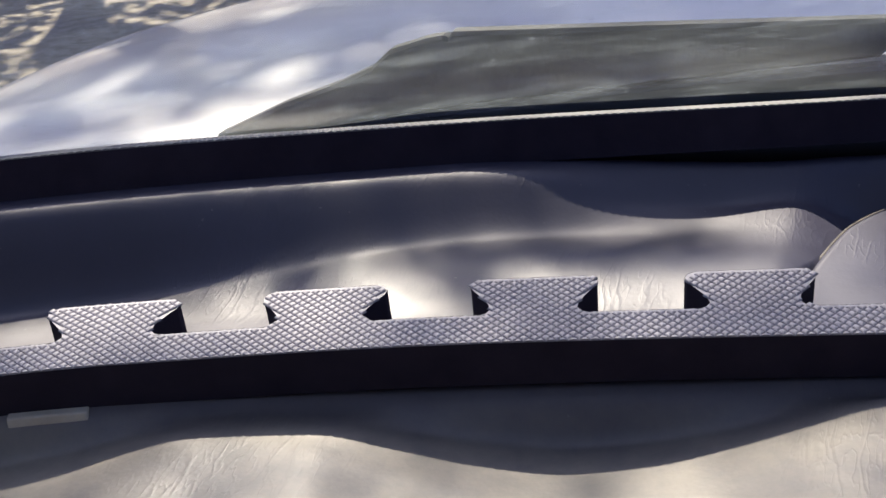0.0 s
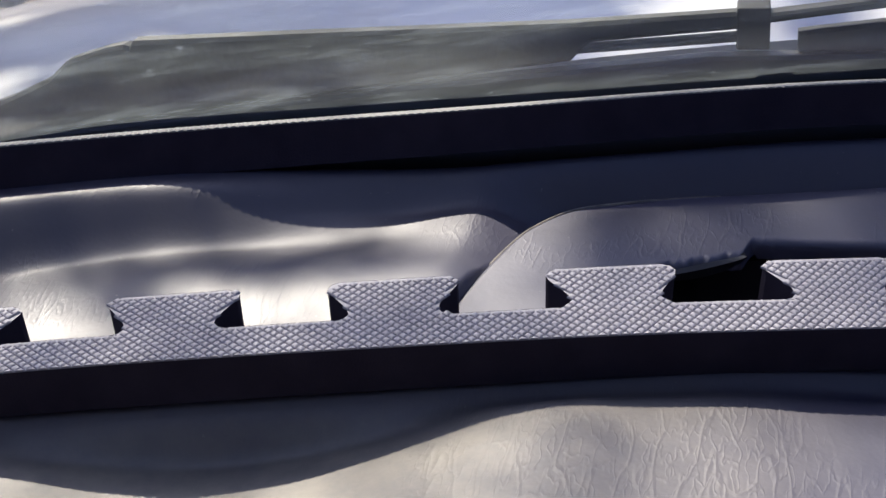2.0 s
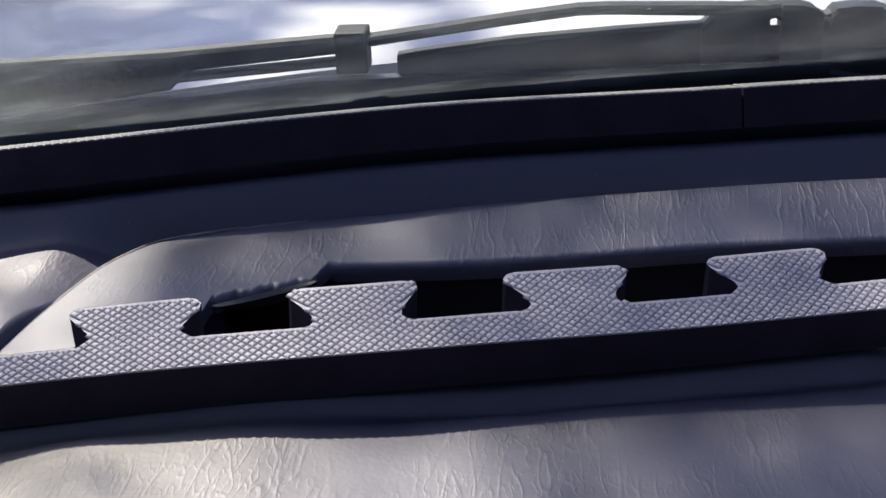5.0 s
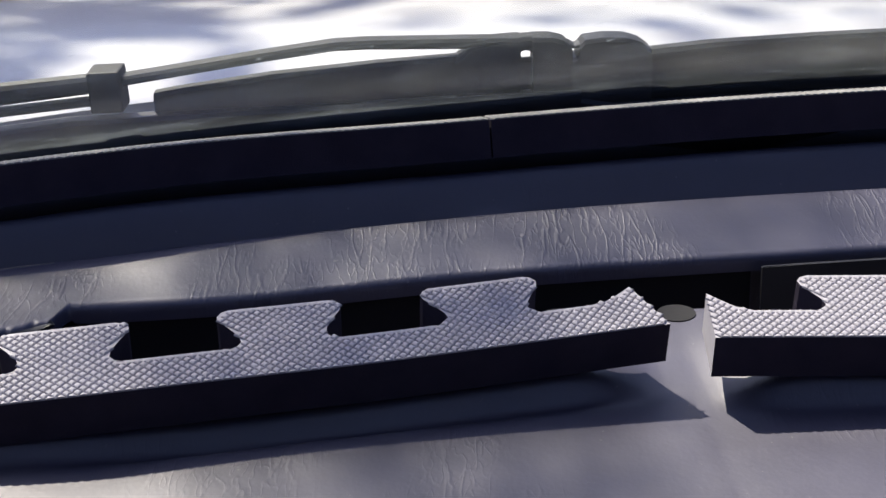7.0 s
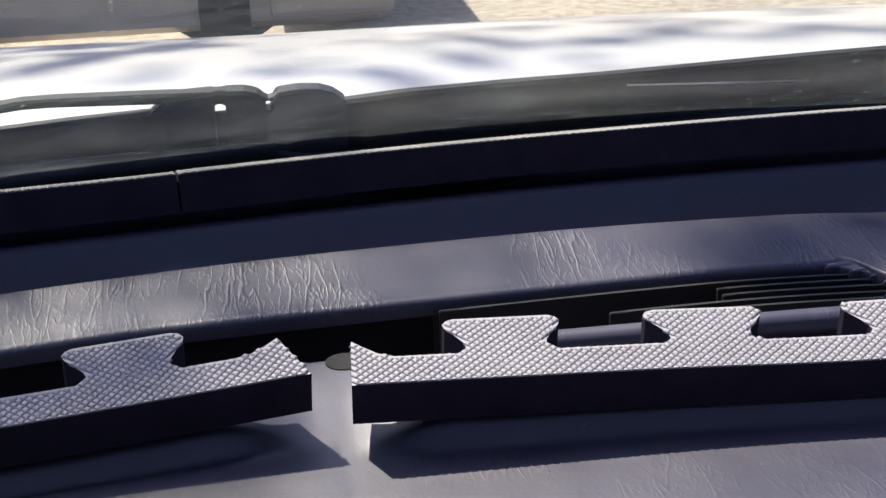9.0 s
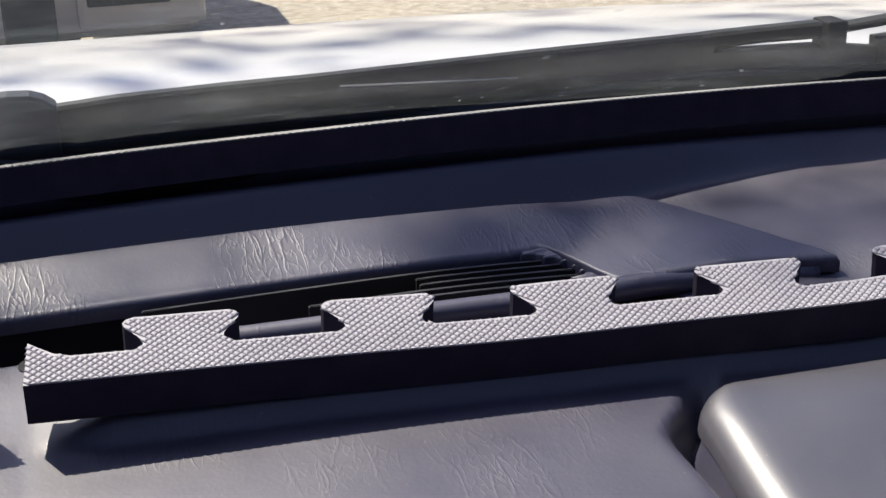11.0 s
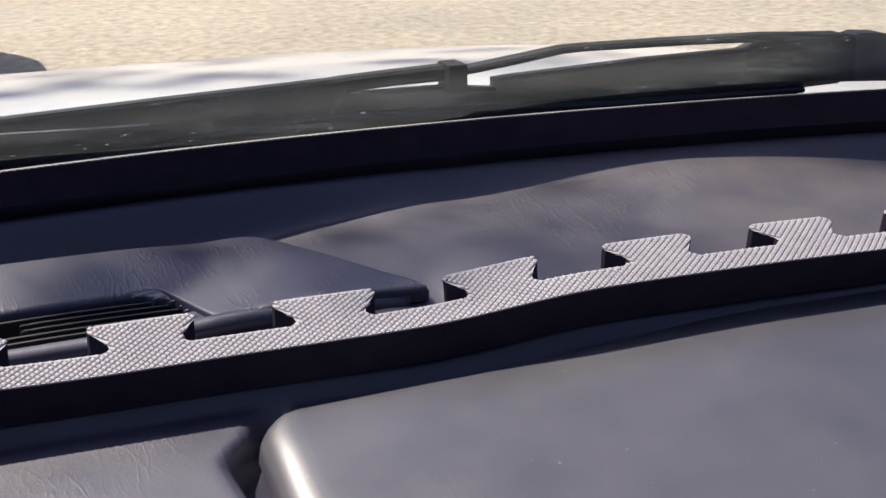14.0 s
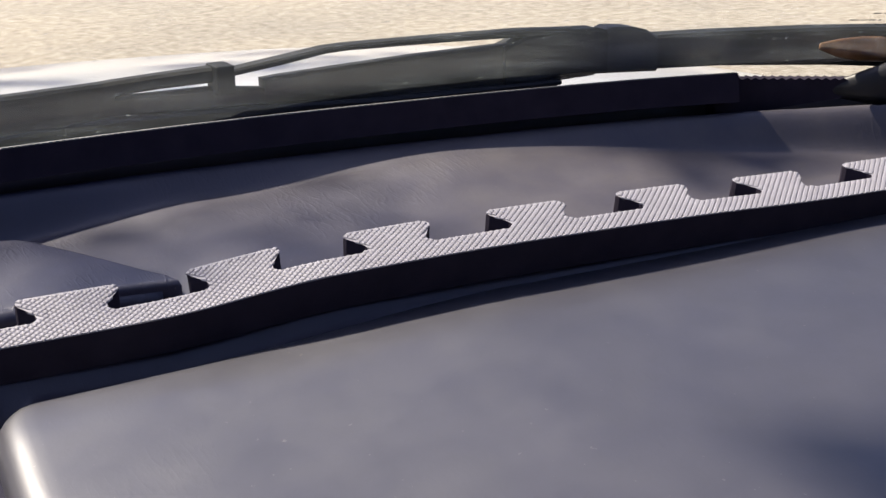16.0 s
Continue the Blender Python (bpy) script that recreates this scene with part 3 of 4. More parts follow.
def build_dashboard():
    dash = tagged(new("dashboard"), "dark blue-grey grained vinyl dashboard with a broken defroster vent", "dashboard")
    def top(x, v):
        y = -0.10 + (foot(max(-0.64, min(0.64, x))) + 0.032 + 0.10) * v
        return (x, y, dash_z(x, y))

    sheet_object("dash_top", top, sorted(spread(-0.68, 0.68, 460) + spread(0.1055, 0.1455, 34) + spread(0.1461, 0.2001, 60) + spread(-0.2611, -0.2051, 70) + spread(-0.0853, 0.0047, 70)), spread(0, 1, 330), DASH, dash)

    # raised brow over the vent
    xs = sorted(set(spread(-0.2585, -0.216, 90) + spread(-0.216, -0.185, 80) + spread(-0.185, 0.120, 130) + spread(0.120, 0.138, 26) + spread(0.138, 0.1955, 130)))

    def f(x, v):
        a, b = panel_front(x), max(panel_back(x), panel_front(x) + 0.0006)
        y = a + (b - a) * min(1, max(0, v))
        crest = panel_back(max(-0.205, min(0.14, x)))
        z = 0.0178 + 0.0064 * step(-0.030, 0.0, y - crest)
        z += (0.0232 - z) * max(step(-0.14, -0.235, x), step(0.112, 0.150, x)) + 0.0024 * step(0.14, 0.170, x) + 0.0024 * step(-0.17, -0.245, x)
        # rolled edges
        s = (panel_back(x + 0.0005) - panel_back(x - 0.0005)) / 0.001
        e = min(y - a, (b - y) / math.sqrt(1 + s * s), (x + 0.2586), (0.1956 - x) * 2)
        r = 0.0026
        if e < r:
            z -= r - math.sqrt(max(0, r * r - (r - max(e, 0)) ** 2))
        if v > 1:
            z -= 0.010 * (v - 1)
        if v < 0:
            z -= (0.0015 if x < -0.186 else 0.0025) * (-v)
        return (x, y, z)

    sheet_object("brow", f, xs, [-1, 0, 0.008, 0.02, 0.04, 0.07] + spread(0.1, 0.8, 24) + spread(0.82, 0.98, 17) + [0.985, 0.99, 0.994, 0.998, 1, 2], PANEL, dash)["label"] = "raised vinyl panel with a torn edge"

    bm = bmesh.new()
    tube(bm, [(x, lip_y(x), 0.0165 + 0.003 * step(0.11, 0.15, x)) for x in spread(0.012, 0.190, 40)], 0.0040, 12, (1, 0.9))
    part("front_lip", bm, PANEL, dash, smooth=True)

    # welt along the panel's seams, its light edge highlight put into the colour
    for a, b, r in ((-0.2578, -0.196, 0.00055), (0.168, 0.1945, 0.0003)):
        bm = bmesh.new()
        tube(bm, [Vector(f(x, 0.99)) + Vector((0, 0.0003, 0.0002)) for x in spread(a, b, 60)], r, 8)
        part("welt", bm, WELT, dash, "thin welt along the panel's seam, pale for its edge highlight", smooth=True)

    # curled rag of vinyl along the tear
    bm = bmesh.new()
    rows = []
    for k in range(15):
        x = -0.2125 + 0.0232 * k / 14
        y = 0.2572 + 0.70 * (x + 0.2150)
        hang = (0.003 * math.sin(3.1 * k / 14) ** 0.6 if 0 < k < 14 else 0)
        z = 0.0222 - 0.0010 * k / 14
        rows.append([bm.verts.new(p) for p in ((x, y - 0.0006, z), (x + 0.0008, y - 0.0016, z - 0.3 * hang), (x + 0.001, y + 0.0005, z - hang - 0.001), (x, y + 0.0014, z - hang), (x, y + 0.001, z - 0.0008))])
    for p, q in zip(rows, rows[1:]):
        for e in range(5):
            bm.faces.new((p[e], p[(e + 1) % 5], q[(e + 1) % 5], q[e]))
    bm.faces.new(rows[0])
    bm.faces.new(rows[-1])
    part("torn_flap", bm, BLACK, dash, "curled dark rag of torn vinyl")

    grille = new("vent_grille")
    grille.parent = dash
    for a, b, off in ((0.001, 0.124, 0.0068), (0.081, 0.1285, 0.0112), (0.081, 0.131, 0.0158), (0.047, 0.131, 0.0205), (0.066, 0.128, 0.0250)):
        bm = bmesh.new()
        xs = spread(a, b, 14)
        rows = [[bm.verts.new((x, slot_edge(x) - off + dy, z)) for x in xs] for dy, z in ((-0.0006, 0.0), (-0.0006, 0.0170), (0.0006, 0.0170), (0.0006, 0.0))]
        for p, q in zip(rows, rows[1:] + rows[:1]):
            for k in range(len(xs) - 1):
                bm.faces.new((p[k], p[k + 1], q[k + 1], q[k]))
        bm.faces.new([r[0] for r in rows])
        bm.faces.new([r[-1] for r in rows])
        bmesh.ops.bevel(bm, geom=[e for e in bm.edges if min(v.co.z for v in e.verts) > 0.016], offset=0.0003, segments=2, affect="EDGES")
        part("slat", bm, BLACK, grille)
    # closed ends of the slots, scalloped between the slats
    arc = curve([0.2725, 0.278, 0.282, 0.2855, 0.291, 0.296, 0.301, 0.3055], [0.1180, 0.1235, 0.1278, 0.1305, 0.1300, 0.1265, 0.1215, 0.1160])

    def slot_end(y, k):
        x = arc(y) - 0.0030 * abs(math.cos(math.pi * (y - 0.2805) / 0.0046)) ** 11
        return ((x, y, 0.002), (x, y, 0.0174), (x + 0.0002, y, 0.0179), (x + 0.0006, y, 0.0182), (0.1330, y, 0.0192), (0.1400, y, 0.0186))[k]

    sheet_object("slot_end", slot_end, spread(0.2725, 0.3055, 110), range(6), PANEL, grille)
    # thin sheet added to darken the cavity behind the torn edge
    bm = bmesh.new()
    ring = []
    for x in spread(-0.212, 0.0, 40):
        y = slot_edge(max(x, -0.20)) + 0.0015
        ring.append([bm.verts.new(p) for p in ((x, y, 0.0145), (x, y, -0.06), (x, y + 0.001, -0.06), (x, y + 0.001, 0.0145))])
    for p, q in zip(ring, ring[1:]):
        for k in range(4):
            bm.faces.new((p[k], p[(k + 1) % 4], q[(k + 1) % 4], q[k]))
    part("duct_shade_sheet", bm, DUCT_SHADE, grille, "near-black sheet for the shade inside the open air duct")
    # flat black discs painted as the shade of holes, no pits cut
    for cx, cy in ((-0.0275, 0.2725), (-0.058, 0.2735)):
        bm = bmesh.new()
        tube(bm, [(cx, cy, 0.0150), (cx, cy, 0.0168)], 0.0050, 24)
        part("hole_disc", bm, DUCT_SHADE, grille, "black disc drawn as a shaded round hole in the ledge")
    bm = bmesh.new()
    box(bm, -0.03, 0.0, 0.262, 0.285, -0.05, -0.012, 0.003)
    part("duct_box", bm, BLACK, grille)
    bm = bmesh.new()
    tube(bm, [(-0.018, 0.272, -0.03), (-0.018, 0.272, -0.006)], [0.010, 0.009], 20)
    part("duct_ring", bm, BLACK, grille)

    # padded cover on the passenger side
    def pad(u, v):
        x = 0.1225 + 0.50 * u
        top = 0.2035 - 0.006 * step(0.25, 0.5, x)
        y = top - 0.30 * v
        ex, ey = x - 0.1225, top - y
        z = 0.0215 - 0.12 * max(0, 0.180 - y) + 0.004 * step(0.18, 0.28, x)
        r = 0.0085
        for e in (ex, ey):
            if e < r:
                z -= r - math.sqrt(max(0, r * r - (r - e) ** 2))
        c = 0.016
        bow = 0.010 * max(0, 1 - ey / c) ** 2 * max(0, 1 - ex / 0.05) - 0.004 * step(0.0, 0.06, ey)
        return (x + bow, y, z)

    us = [0.0, 0.001, 0.0025, 0.005, 0.008, 0.012, 0.017, 0.023, 0.03, 0.04, 0.05] + spread(0.065, 1, 60)
    vs = [0.0, 0.001, 0.003, 0.006, 0.01, 0.015, 0.021, 0.028, 0.036, 0.046, 0.058] + spread(0.07, 1, 50)
    sheet_object("passenger_pad", pad, us, vs, PAD, dash)["label"] = "smooth padded vinyl airbag cover"
    return dash


build_dashboard()

# ---------------------------------------------------------------- foam strips
PITCH = 0.048
TAB = [(-0.0125, 0.0105), (-0.0104, 0.0110), (-0.0094, 0.0124), (-0.0098, 0.0145), (-0.0118, 0.0178), (-0.0136, 0.0205), (-0.0140, 0.0222), (-0.0130, 0.0238), (-0.0112, 0.0245),
       (0.0112, 0.0245), (0.0130, 0.0238), (0.0140, 0.0222), (0.0136, 0.0205), (0.0118, 0.0178), (0.0098, 0.0145), (0.0094, 0.0124), (0.0104, 0.0110), (0.0125, 0.0105)]
THICK = 0.0108


def inside(poly, x, y):
    c = False
    for (x0, y0), (x1, y1) in zip(poly, poly[1:] + poly[:1]):
        if (y0 > y) != (y1 > y) and x < (x1 - x0) * (y - y0) / (y1 - y0) + x0:
            c = not c
    return c


class Line:
    """A strip's front top edge, by length along it."""

    def __init__(self, fy, fz, x0, x1, tilt):
        self.xs = np.linspace(x0, x1, 600)
        self.p = np.array([(x, fy(x), fz(x)) for x in self.xs])
        self.s = np.concatenate([[0], np.cumsum(np.linalg.norm(np.diff(self.p, axis=0), axis=1))])
        self.tilt = tilt

    def at(self, s, n, h):
        p = np.array([np.interp(s, self.s, self.p[:, k]) for k in range(3)])
        q = np.array([np.interp(s + 0.004, self.s, self.p[:, k]) - np.interp(s - 0.004, self.s, self.p[:, k]) for k in range(3)])
        d = Vector(q).normalized()
        side = Vector((-d.y, d.x, 0)).normalized()
        t = self.tilt(s)
        across = (side * math.cos(t) + Vector((0, 0, 1)) * math.sin(t))
        up = d.cross(across).normalized()
        if up.z < 0:
            up = -up
        return Vector(p) + across * n + up * h


def foam_part(name, line, polys, thick, parent, owns=None, whole=None, cell=0.0023, sink=0.0, skin=None, rounding=((1.0, -0.0001), (0.84, 0.00026), (0.55, 0.00042), (0.22, 0.00047))):
    """One foam piece from flat outlines of (s, n). The raised diamonds lie where owns(s, n) and inside whole."""
    verts, faces, mats = [], [], []

    def V(s, n, h):
        verts.append(tuple(line.at(s, n, h)))
        return len(verts) - 1

    for poly in polys:
        for t in tessellate_polygon([[Vector((a, b, 0)) for a, b in poly]]):
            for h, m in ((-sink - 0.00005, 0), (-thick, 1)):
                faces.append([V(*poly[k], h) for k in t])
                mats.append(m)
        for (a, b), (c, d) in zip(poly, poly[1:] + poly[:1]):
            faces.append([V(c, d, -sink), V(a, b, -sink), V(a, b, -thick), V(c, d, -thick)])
            # sides take the shaded colour, except the end that faces the sun
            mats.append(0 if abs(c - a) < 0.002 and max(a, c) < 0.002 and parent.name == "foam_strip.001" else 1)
    s0, s1 = min(p[0] for q in polys for p in q), max(p[0] for q in polys for p in q)
    for j in range(int(0.026 / (cell / 2)) + 2 if owns else 0):
        for i in range(int(s0 / cell) - 1, int(s1 / cell) + 2):
            cs, cn = (i + 0.5 * (j % 2)) * cell, j * cell / 2 + 0.0001
            if not owns(cs, cn) or not whole(cs, cn):
                continue
            g = cell * 0.5
            q = [(cs - g, cn), (cs, cn - g), (cs + g, cn), (cs, cn + g)]
            if not all(whole((a + 2 * cs) / 3, max(0.0, b + 2 * cn) / 3) for a, b in q):
                continue
            # a rounded diamond, cut off flat at the strip's front edge
            rings = [[V(cs + (a - cs) * k, max(0.0, cn + (b - cn) * k), h) for a, b in q] for k, h in rounding]
            faces.append(rings[-1])
            mats.append(0)
            for low, top in zip(rings, rings[1:]):
                for e in range(4):
                    faces.append([low[e], low[(e + 1) % 4], top[(e + 1) % 4], top[e]])
                    mats.append(0)
    me = bpy.data.meshes.new(name)
    me.from_pydata(verts, [], faces)
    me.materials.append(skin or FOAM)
    me.materials.append(FOAM_CUT_SHADE)
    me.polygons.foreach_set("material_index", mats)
    me.update()
    bm = bmesh.new()
    bm.from_mesh(me)
    bmesh.ops.recalc_face_normals(bm, faces=bm.faces)
    bm.to_mesh(me)
    bm.free()
    ob = new(name, me)
    ob.parent = parent
    return ob


BASE = 0.0105


def build_tabbed(label, line, centres, ends):
    """A strip with puzzle tabs; ends: outlines of its cut end pieces."""
    strip = tagged(new("foam_strip"), label, "foam strip", "foam mat strips")
    a, b = min(centres) - PITCH / 2, max(centres) + PITCH / 2
    n = len(centres) * 4
    strips = [[(a + (b - a) * i / n, 0.0), (a + (b - a) * (i + 1) / n, 0.0), (a + (b - a) * (i + 1) / n, BASE), (a + (b - a) * i / n, BASE)] for i in range(n)]

    def whole(s, n):
        if a <= s <= b:
            if 0 <= n <= BASE:
                return True
            c = min(centres, key=lambda k: abs(k - s))
            return inside([(c + x, m) for x, m in TAB], s, n)
        return any(inside(e, s, n) for e in ends)

    foam_part("strip_body", line, strips, THICK, strip, lambda s, n: a <= s < b and n <= BASE, whole)
    for e in ends:
        e0, e1 = min(p[0] for p in e), max(p[0] for p in e)
        foam_part("cut_end", line, [e], THICK, strip, lambda s, n: not (a <= s < b) and e0 <= s <= e1, whole)
    for c in centres:
        foam_part("tab", line, [[(c + x, m - (0.0002 if m == BASE else 0)) for x, m in TAB]], THICK, strip, lambda s, n: abs(s - c) < 0.02 and n > BASE, whole)
    return strip


def build_front_strips():
    line = Line(left_y, left_z, -0.62, -0.0367, lambda s: 0.15 + 0.07 * step(0.30, 0.52, s))
    end = line.s[-1]
    c0 = end - 0.0392
    s = c0 + PITCH / 2
    build_tabbed("dark grey diamond-textured foam mat strip with puzzle tabs on the dashboard", line, [c0 - 0.0468 * i for i in range(11)],
                 [[(s, 0), (end - 0.008, 0), (end, 0.0), (end - 0.0045, 0.0155), (end - 0.0075, 0.0135), (end - 0.0115, 0.0112), (s, BASE)]])
    line = Line(right_y, right_z, -0.0282, 0.60, lambda s: 0.18 - 0.03 * step(0.12, 0.26, s))
    c0 = 0.0365
    s = c0 - PITCH / 2
    build_tabbed("sunlit grey foam mat strip with puzzle tabs beside the defroster vent", line, [c0 + PITCH * i for i in range(12)],
                 [[(0, 0), (0.006, 0), (s, 0), (s, BASE), (0.0105, BASE), (0.0065, 0.0120), (0.003, 0.0150), (0.0006, 0.0172)]])


build_front_strips()


def build_glass_strips():
    for x0, x1, lab in ((-0.64, -0.0710, "black foam strip tucked under the windscreen, driver half"), (-0.0704, 0.4425, "black foam strip tucked under the windscreen, cut square at its end")):
        line = Line(foot, foot_z, x0, x1, lambda s, back=-0.220 if x1 > 0 else -0.235: back)
        L = line.s[-1]
        n = int(L / 0.012)
        polys = [[(L * i / n, 0), (L * (i + 1) / n, 0), (L * (i + 1) / n, 0.022), (L * i / n, 0.022)] for i in range(n)]
        strip = tagged(new("foam_strip"), lab, "foam strip", "foam strips along the windscreen")
        foam_part("foam_core", line, polys, 0.0116, strip, sink=0.0010, skin=FOAM_CUT_SHADE)
        edge = [[(a, min(b, 0.014)) for a, b in q] for q in polys]
        foam_part("textured_skin", line, edge, 0.0010, strip, lambda s, m: 0 <= s <= L and m < 0.013, lambda s, m: 0 <= s <= L and 0 <= m <= 0.014, skin=FOAM_DARK)


build_glass_strips()


def build_shim():
    shim = tagged(new("plastic_shim"), "cream plastic shim wedged under the foam strip", "shim")
    bm = bmesh.new()
    box(bm, -0.0088, 0.0088, -0.0004, 0.0150, 0.0224, 0.0262, 0.0005)
    bmesh.ops.transform(bm, matrix=Matrix.Translation((-0.4055, 0.1446, 0)) @ Matrix.Rotation(0.37, 4, "Z"), verts=bm.verts)
    part("plate", bm, CREAM, shim, smooth=True)


build_shim()


def build_right_end():
    """A thin serrated offcut past the cut end, and the corner of the screen."""
    cut = tagged(new("foam_offcut"), "thin black foam offcut with a serrated edge, beyond the square-cut strip", "foam strip")
    bm = bmesh.new()
    n = 44
    top, low = [], []
    for i in range(n + 1):
        k = i / n
        x = 0.438 + 0.075 * k
        y = foot(x) + 0.006
        saw = 0.0009 if i % 2 else 0.0
        top.append((x, y, 0.0535 - 0.0035 * k + saw))
        low.append((x, y, 0.0370 + 0.0105 * k))
    a = [bm.verts.new(p) for p in top]
    b = [bm.verts.new(p) for p in low]
    c = [bm.verts.new((p[0], p[1] + 0.006, p[2])) for p in top]
    e = [bm.verts.new((p[0], p[1] + 0.006, p[2])) for p in low]
    for p, q in ((b, a), (a, c), (c, e), (e, b)):
        for i in range(n):
            bm.faces.new((p[i], p[i + 1], q[i + 1], q[i]))
    part("serrated_edge", bm, FOAM_CUT_SHADE, cut)
    bm = bmesh.new()
    pts = [(0.484 + 0.02 * i, foot(0.484 + 0.02 * i) + 0.008, 0.047 + 0.0012 * i) for i in range(9)]
    tube(bm, pts, [0.003, 0.009, 0.013, 0.015, 0.017, 0.019, 0.021, 0.022, 0.024], 14, (0.6, 1))
    tagged(part("corner_cover", bm, BLACK, smooth=True), "black plastic cover at the corner of the windscreen", "trim", kind="structure")
    lens = tagged(new("amber_marker"), "dusty amber plastic marker lens outside the windscreen corner", "marker lens")
    bm = bmesh.new()
    pts = [(x, 0.269, z) for x, z in ((0.4755, 0.0660), (0.486, 0.0642), (0.499, 0.0625), (0.5148, 0.0606), (0.54, 0.0580))]
    tube(bm, pts, [0.0014, 0.0038, 0.0052, 0.0055, 0.0055], 14, (0.4, 1))
    part("lens", bm, ORANGE, lens, smooth=True)
    sticker = tagged(new("inspection_sticker"), "small clear sticker with rows of tiny black print on the glass", "sticker")
    rnd = random.Random(5)
    for x, y, stop in ((0.4702, 0.2369, 0.486), (0.4655, 0.2444, 0.478), (0.4788, 0.2438, 0.488), (0.4811, 0.2535, 0.497)):
        x0, y0 = x, y
        while x < stop:
            w = rnd.uniform(0.0012, 0.004)
            bm = bmesh.new()
            p = []
            for xx, h in ((x, 0), (x + w, 0), (x + w, 0.0009), (x, 0.0009)):
                yy = y0 - 0.33 * (xx - x0) + h
                p.append(bm.verts.new((xx, yy, foot_z(xx) + 0.0105 - 0.56 * (yy - foot(xx)) - 0.0012)))
            bm.faces.new(p)
            part("print_bar", bm, BLACK, sticker)
            x += w + rnd.uniform(0.0006, 0.0014)


build_right_end()




# ---------------------------------------------------------------- parked vehicle
def build_vehicle():
    car = tagged(new("parked_car"), "cream parked car beyond the hood, its low rear corner in view", "car")
    prof = [(-0.93, 0.05), (-0.90, 0.01), (-0.80, 0.0), (-0.60, -0.01), (-0.35, 0.02), (-0.1, 0.02), (0.15, 0.06), (0.45, 0.22), (0.5, 0.7)]
    xs = [0.46, 0.45, 0.41, 0.30, -1.0, -2.0, -2.6]
    bm = bmesh.new()
    rows = []
    for z, inset in prof:
        rows.append([bm.verts.new((x - (inset if k == 0 else 0), 5.45 + inset + (0.12 if k == 0 else 0.05 if k == 1 else 0.01 if k == 2 else 0), z)) for k, x in enumerate(xs)])
    for a, b in zip(rows, rows[1:]):
        for i in range(len(xs) - 1):
            bm.faces.new((a[i], a[i + 1], b[i + 1], b[i]))
        p, q = (bm.verts.new((v.co.x, 7.0, v.co.z)) for v in (a[0], b[0]))
        bm.faces.new((a[0], b[0], q, p))
    part("body", bm, TAN, car)
    bm = bmesh.new()
    box(bm, -0.02, 0.475, 5.42, 6.9, -0.89, -0.68, 0.025)
    part("bumper", bm, TAN, car)
    part("bumper_recess", box(bmesh.new(), 0.02, 0.34, 5.410, 5.45, -0.80, -0.62, 0.01), BLACK, car)
    part("mudflap", box(bmesh.new(), -0.30, -0.10, 5.435, 5.46, -0.935, -0.74, 0.01), RUBBER, car)
    for x in (-0.20, -2.2):
        bm = bmesh.new()
        tube(bm, [(x, 5.50, -0.70), (x, 5.52, -0.70), (x, 5.68, -0.70), (x, 5.70, -0.70)], [0.27, 0.30, 0.30, 0.27], 28)
        tyre = part("tyre", bm, RUBBER, car, smooth=True)
        bm = bmesh.new()
        tube(bm, [(x, 5.485, -0.70), (x, 5.51, -0.70)], [0.16, 0.18], 24)
        part("rim", bm, STEEL, tyre)
    return car


build_vehicle()


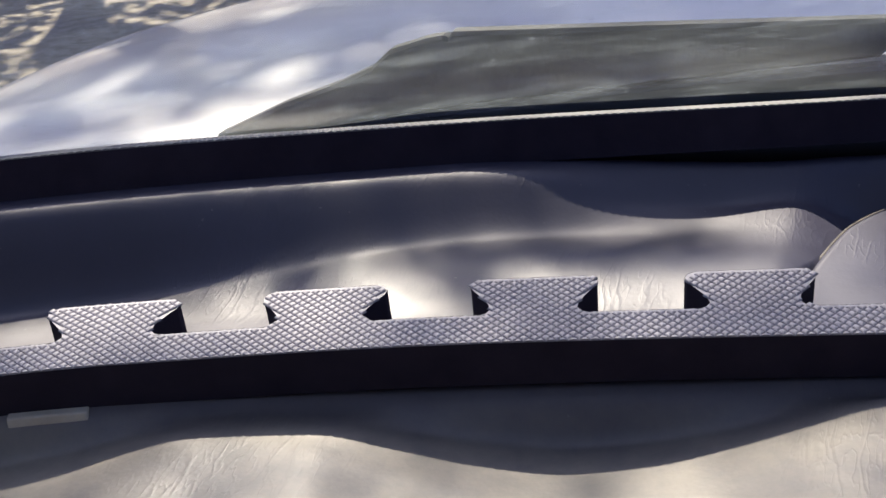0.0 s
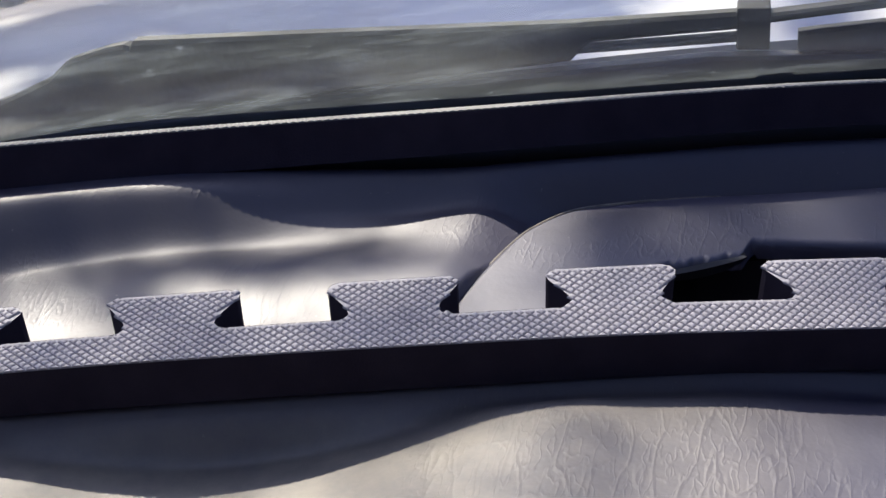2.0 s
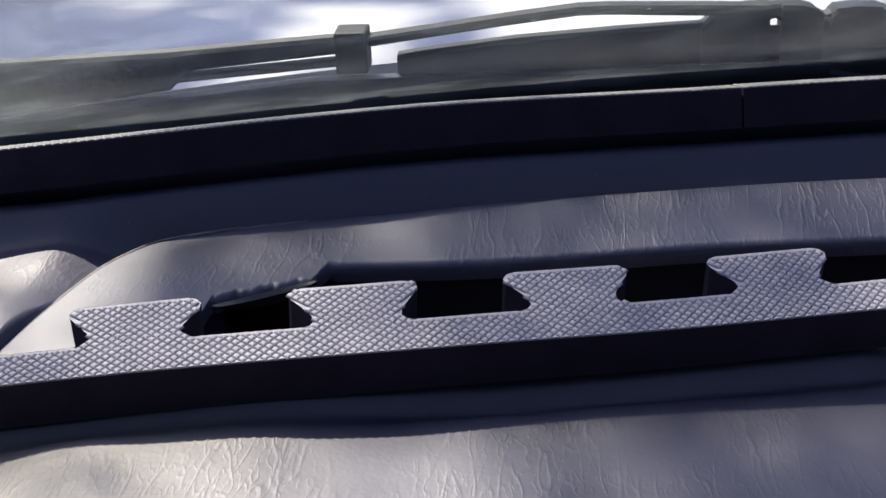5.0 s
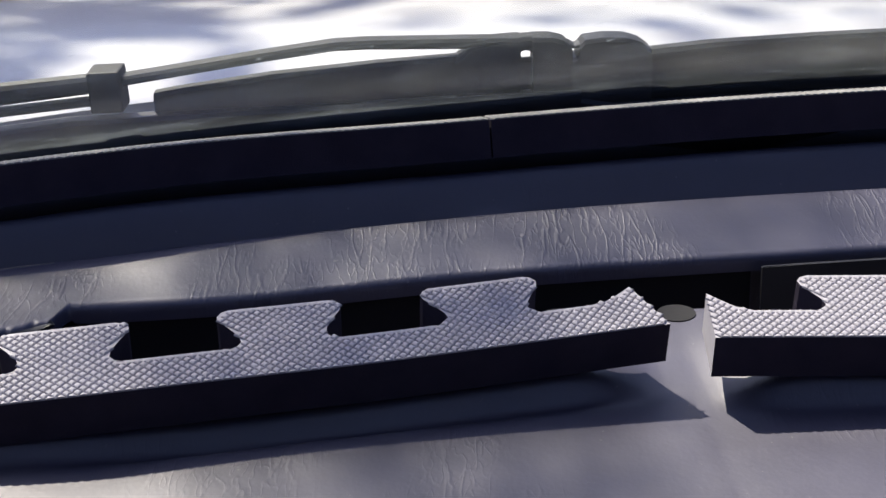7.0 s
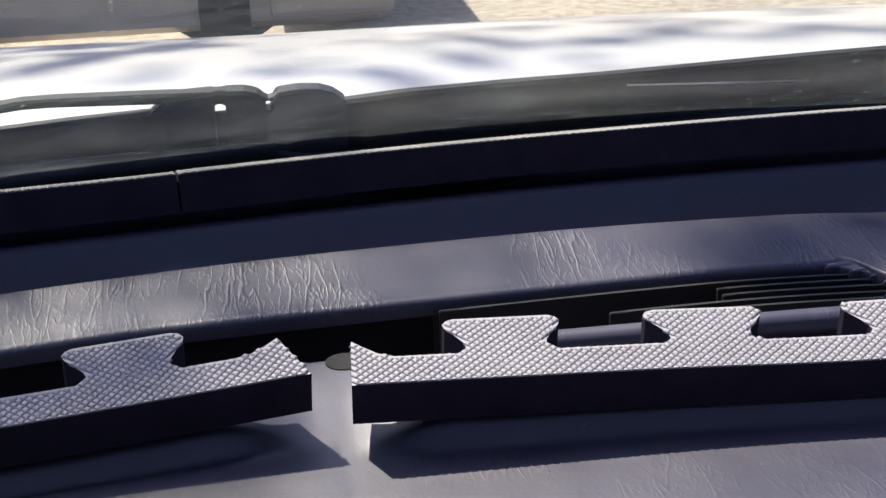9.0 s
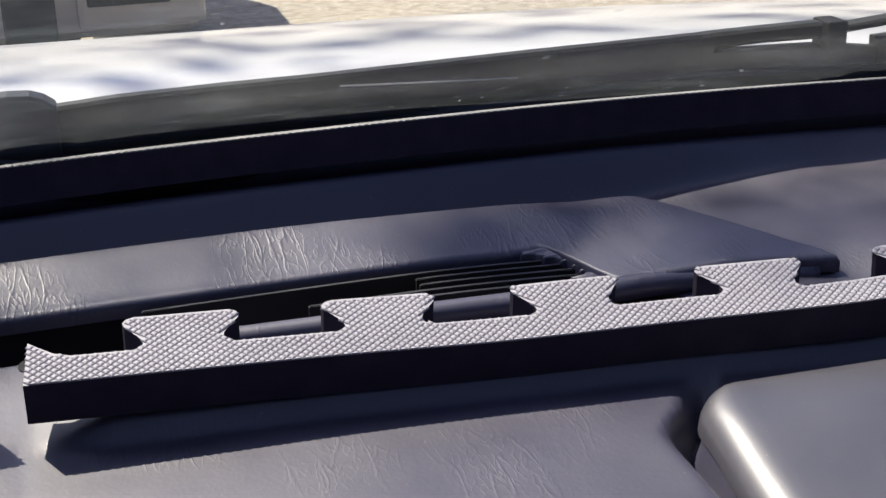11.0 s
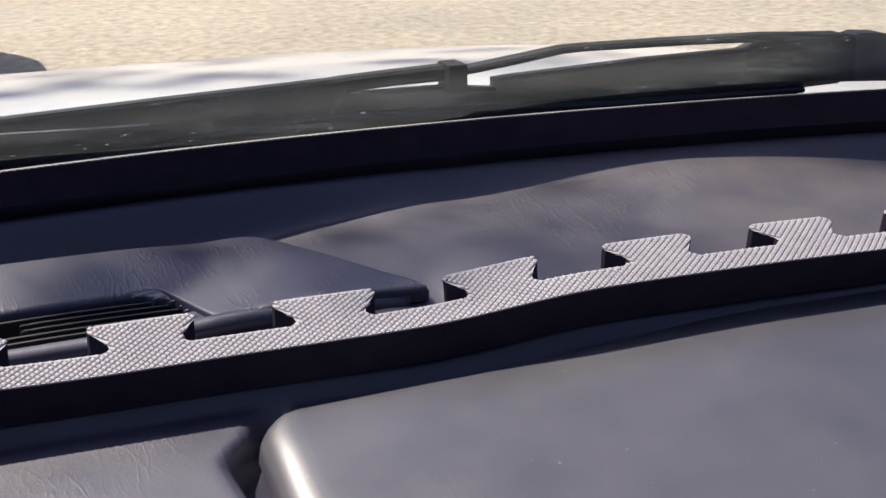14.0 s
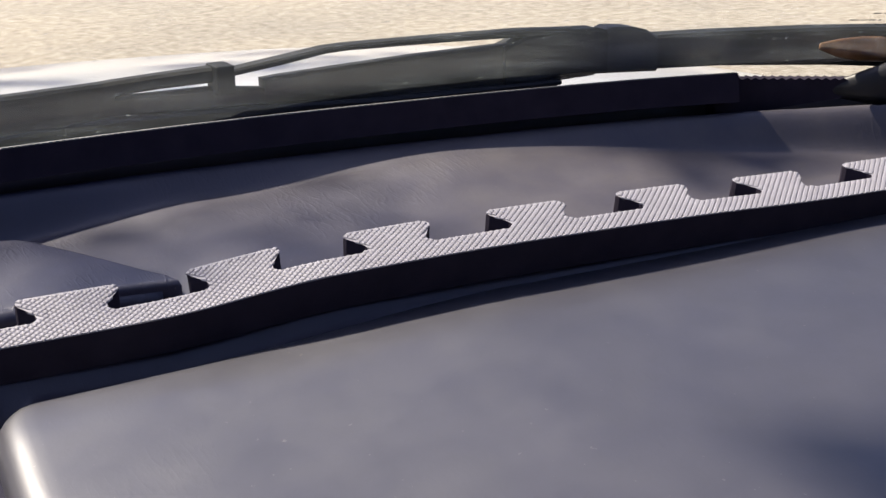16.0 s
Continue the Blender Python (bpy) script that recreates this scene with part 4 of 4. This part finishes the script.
# ---------------------------------------------------------------- tree that shades the driver's side
def build_tree():
    rnd = random.Random(11)
    # out of view: placed for its shade and its reflection in the hood
    tree = tagged(new("tree"), "leafy broad tree overhanging the parked car", "tree")
    trunk = bmesh.new()
    tube(trunk, [(-4.6, 6.6, -1.05), (-4.5, 6.5, 0.4), (-4.2, 6.0, 1.6), (-3.2, 4.6, 2.3), (-2.2, 3.2, 2.6), (-1.3, 2.2, 2.5)], [0.24, 0.20, 0.16, 0.10, 0.06, 0.02], 12)
    tube(trunk, [(-4.2, 6.0, 1.6), (-4.6, 7.0, 2.8), (-4.4, 7.6, 3.8)], [0.13, 0.09, 0.02], 10)
    tube(trunk, [(-3.2, 4.6, 2.3), (-2.2, 4.0, 2.9), (-1.2, 2.9, 3.2)], [0.08, 0.05, 0.015], 8)
    part("trunk", trunk, BARK, tree, smooth=True)
    verts, faces = [], []

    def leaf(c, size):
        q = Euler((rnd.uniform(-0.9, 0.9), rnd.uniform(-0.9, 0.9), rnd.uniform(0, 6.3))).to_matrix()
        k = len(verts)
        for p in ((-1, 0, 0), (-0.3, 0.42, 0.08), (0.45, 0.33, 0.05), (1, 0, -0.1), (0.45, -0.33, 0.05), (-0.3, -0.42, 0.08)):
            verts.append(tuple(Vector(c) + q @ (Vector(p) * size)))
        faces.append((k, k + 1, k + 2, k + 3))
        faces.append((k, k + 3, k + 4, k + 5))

    def clump(x, y, d, n, r, size):
        """Leaves on the sun's line over the point (x, y) of the dashboard, d metres up it."""
        c = Vector((x, y, 0.03)) + SUN * d
        for _ in range(n):
            leaf(c + Vector((rnd.gauss(0, r), rnd.gauss(0, r), rnd.gauss(0, r))), size * rnd.uniform(0.7, 1.3))

    # unseen leaf clumps added to shade the driver's side and spots of the passenger's
    shade_line_y = curve([-0.50, -0.46, -0.425, -0.39, -0.355, -0.325, -0.285], [0.190, 0.200, 0.213, 0.222, 0.231, 0.240, 0.256])
    for x in spread(-0.50, -0.285, 20):
        clump(x, shade_line_y(x), 1.7, 9, 0.0070, 0.0095)
    for x, y, r, n, d in ((0.286, 0.060, 0.016, 10, 2.8), (0.300, 0.072, 0.018, 8, 2.8), (0.33, 0.06, 0.02, 8, 2.8), (0.105, 0.305, 0.010, 9, 2.4), (0.118, 0.322, 0.010, 8, 2.4), (0.41, 0.280, 0.018, 5, 2.4), (0.45, 0.262, 0.018, 5, 2.4)):
        clump(x, y, d, n, r, 0.020)
    # leaf grids on no branch, added unseen only to dim the sun
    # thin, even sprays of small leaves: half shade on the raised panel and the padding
    def shade_spray(x0, x1, low, high, gap, size, near, far, z=0.026):
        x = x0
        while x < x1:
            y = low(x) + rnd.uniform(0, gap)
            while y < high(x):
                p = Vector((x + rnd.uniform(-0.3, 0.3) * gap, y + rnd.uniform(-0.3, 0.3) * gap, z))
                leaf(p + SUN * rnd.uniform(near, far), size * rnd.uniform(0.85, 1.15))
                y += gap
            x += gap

    shade_spray(-0.46, -0.33, lambda x: 0.05, lambda x: 0.15, 0.0080, 0.0086, 2.2, 2.6)
    shade_spray(-0.33, -0.20, lambda x: 0.05, lambda x: 0.19, 0.0098, 0.0085, 2.2, 2.6)
    shade_spray(-0.125, -0.045, lambda x: left_y(x), lambda x: left_y(x) + 0.026, 0.0105, 0.0084, 2.2, 2.6, 0.036)
    shade_spray(-0.335, -0.06, lambda x: left_y(x), lambda x: left_y(x) + 0.026, 0.0100, 0.0084, 2.2, 2.6, 0.037)
    shade_spray(-0.135, -0.05, lambda x: 0.10, lambda x: 0.205, 0.0080, 0.0085, 2.2, 2.6)
    shade_spray(-0.15, -0.05, lambda x: 0.198, lambda x: 0.248, 0.013, 0.0095, 2.2, 2.6)
    shade_spray(-0.330, -0.235, lambda x: left_y(x) + 0.014, lambda x: 0.26, 0.0135, 0.0072, 2.2, 2.6)
    shade_spray(-0.232, -0.130, lambda x: 0.235, lambda x: panel_back(x) + 0.01, 0.0066, 0.0088, 2.2, 2.6)
    shade_spray(-0.130, -0.04, lambda x: 0.270, lambda x: panel_back(x) + 0.01, 0.0071, 0.0086, 2.2, 2.6)
    shade_spray(-0.04, 0.035, lambda x: 0.285, lambda x: 0.35, 0.0098, 0.0080, 2.2, 2.6)
    shade_spray(0.170, 0.29, lambda x: 0.215, lambda x: 0.325, 0.0105, 0.0084, 2.2, 2.6)
    shade_spray(0.128, 0.20, lambda x: 0.255, lambda x: 0.335, 0.0095, 0.0084, 2.2, 2.6)
    # dapples on the hood
    shade = random.Random(23)
    for _ in range(300):
        x, y = shade.uniform(-1.0, 0.05), shade.uniform(0.36, 1.5)
        lot, height = shade.random(), shade.uniform(2.2, 3.4)
        if lot < 0.10 + 2.9 * (x + 0.40) or noise.noise(Vector((x * 10, y * 8, 3.1))) < -0.26:
            continue
        clump(x, y, height, 18, 0.036, 0.032)
    for _ in range(80):
        clump(shade.uniform(-1.0, -0.42), shade.uniform(0.34, 1.4), shade.uniform(2.2, 3.4), 14, 0.030, 0.028)
    for _ in range(46):
        clump(shade.uniform(-0.12, 0.62), shade.uniform(0.45, 1.4), shade.uniform(2.4, 3.4), 7, 0.026, 0.024)
    for _ in range(1100):
        a, r = rnd.uniform(0, 6.28), rnd.uniform(0, 1) ** 0.5 * 2.3
        c = Vector((-4.4 + r * math.cos(a), 6.8 + r * math.sin(a), 2.5 + rnd.gauss(0, 0.75)))
        for _ in range(9):
            leaf(c + Vector((rnd.gauss(0, 0.09), rnd.gauss(0, 0.09), rnd.gauss(0, 0.07))), 0.055 * rnd.uniform(0.7, 1.4))
    # one mesh: the tree's crown and the leaves added for shade
    me = bpy.data.meshes.new("crown_and_shade")
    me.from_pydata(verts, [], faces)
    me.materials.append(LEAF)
    crown_and_shade = new("crown_and_shade", me)
    crown_and_shade.parent = tree
    return tree


build_tree()
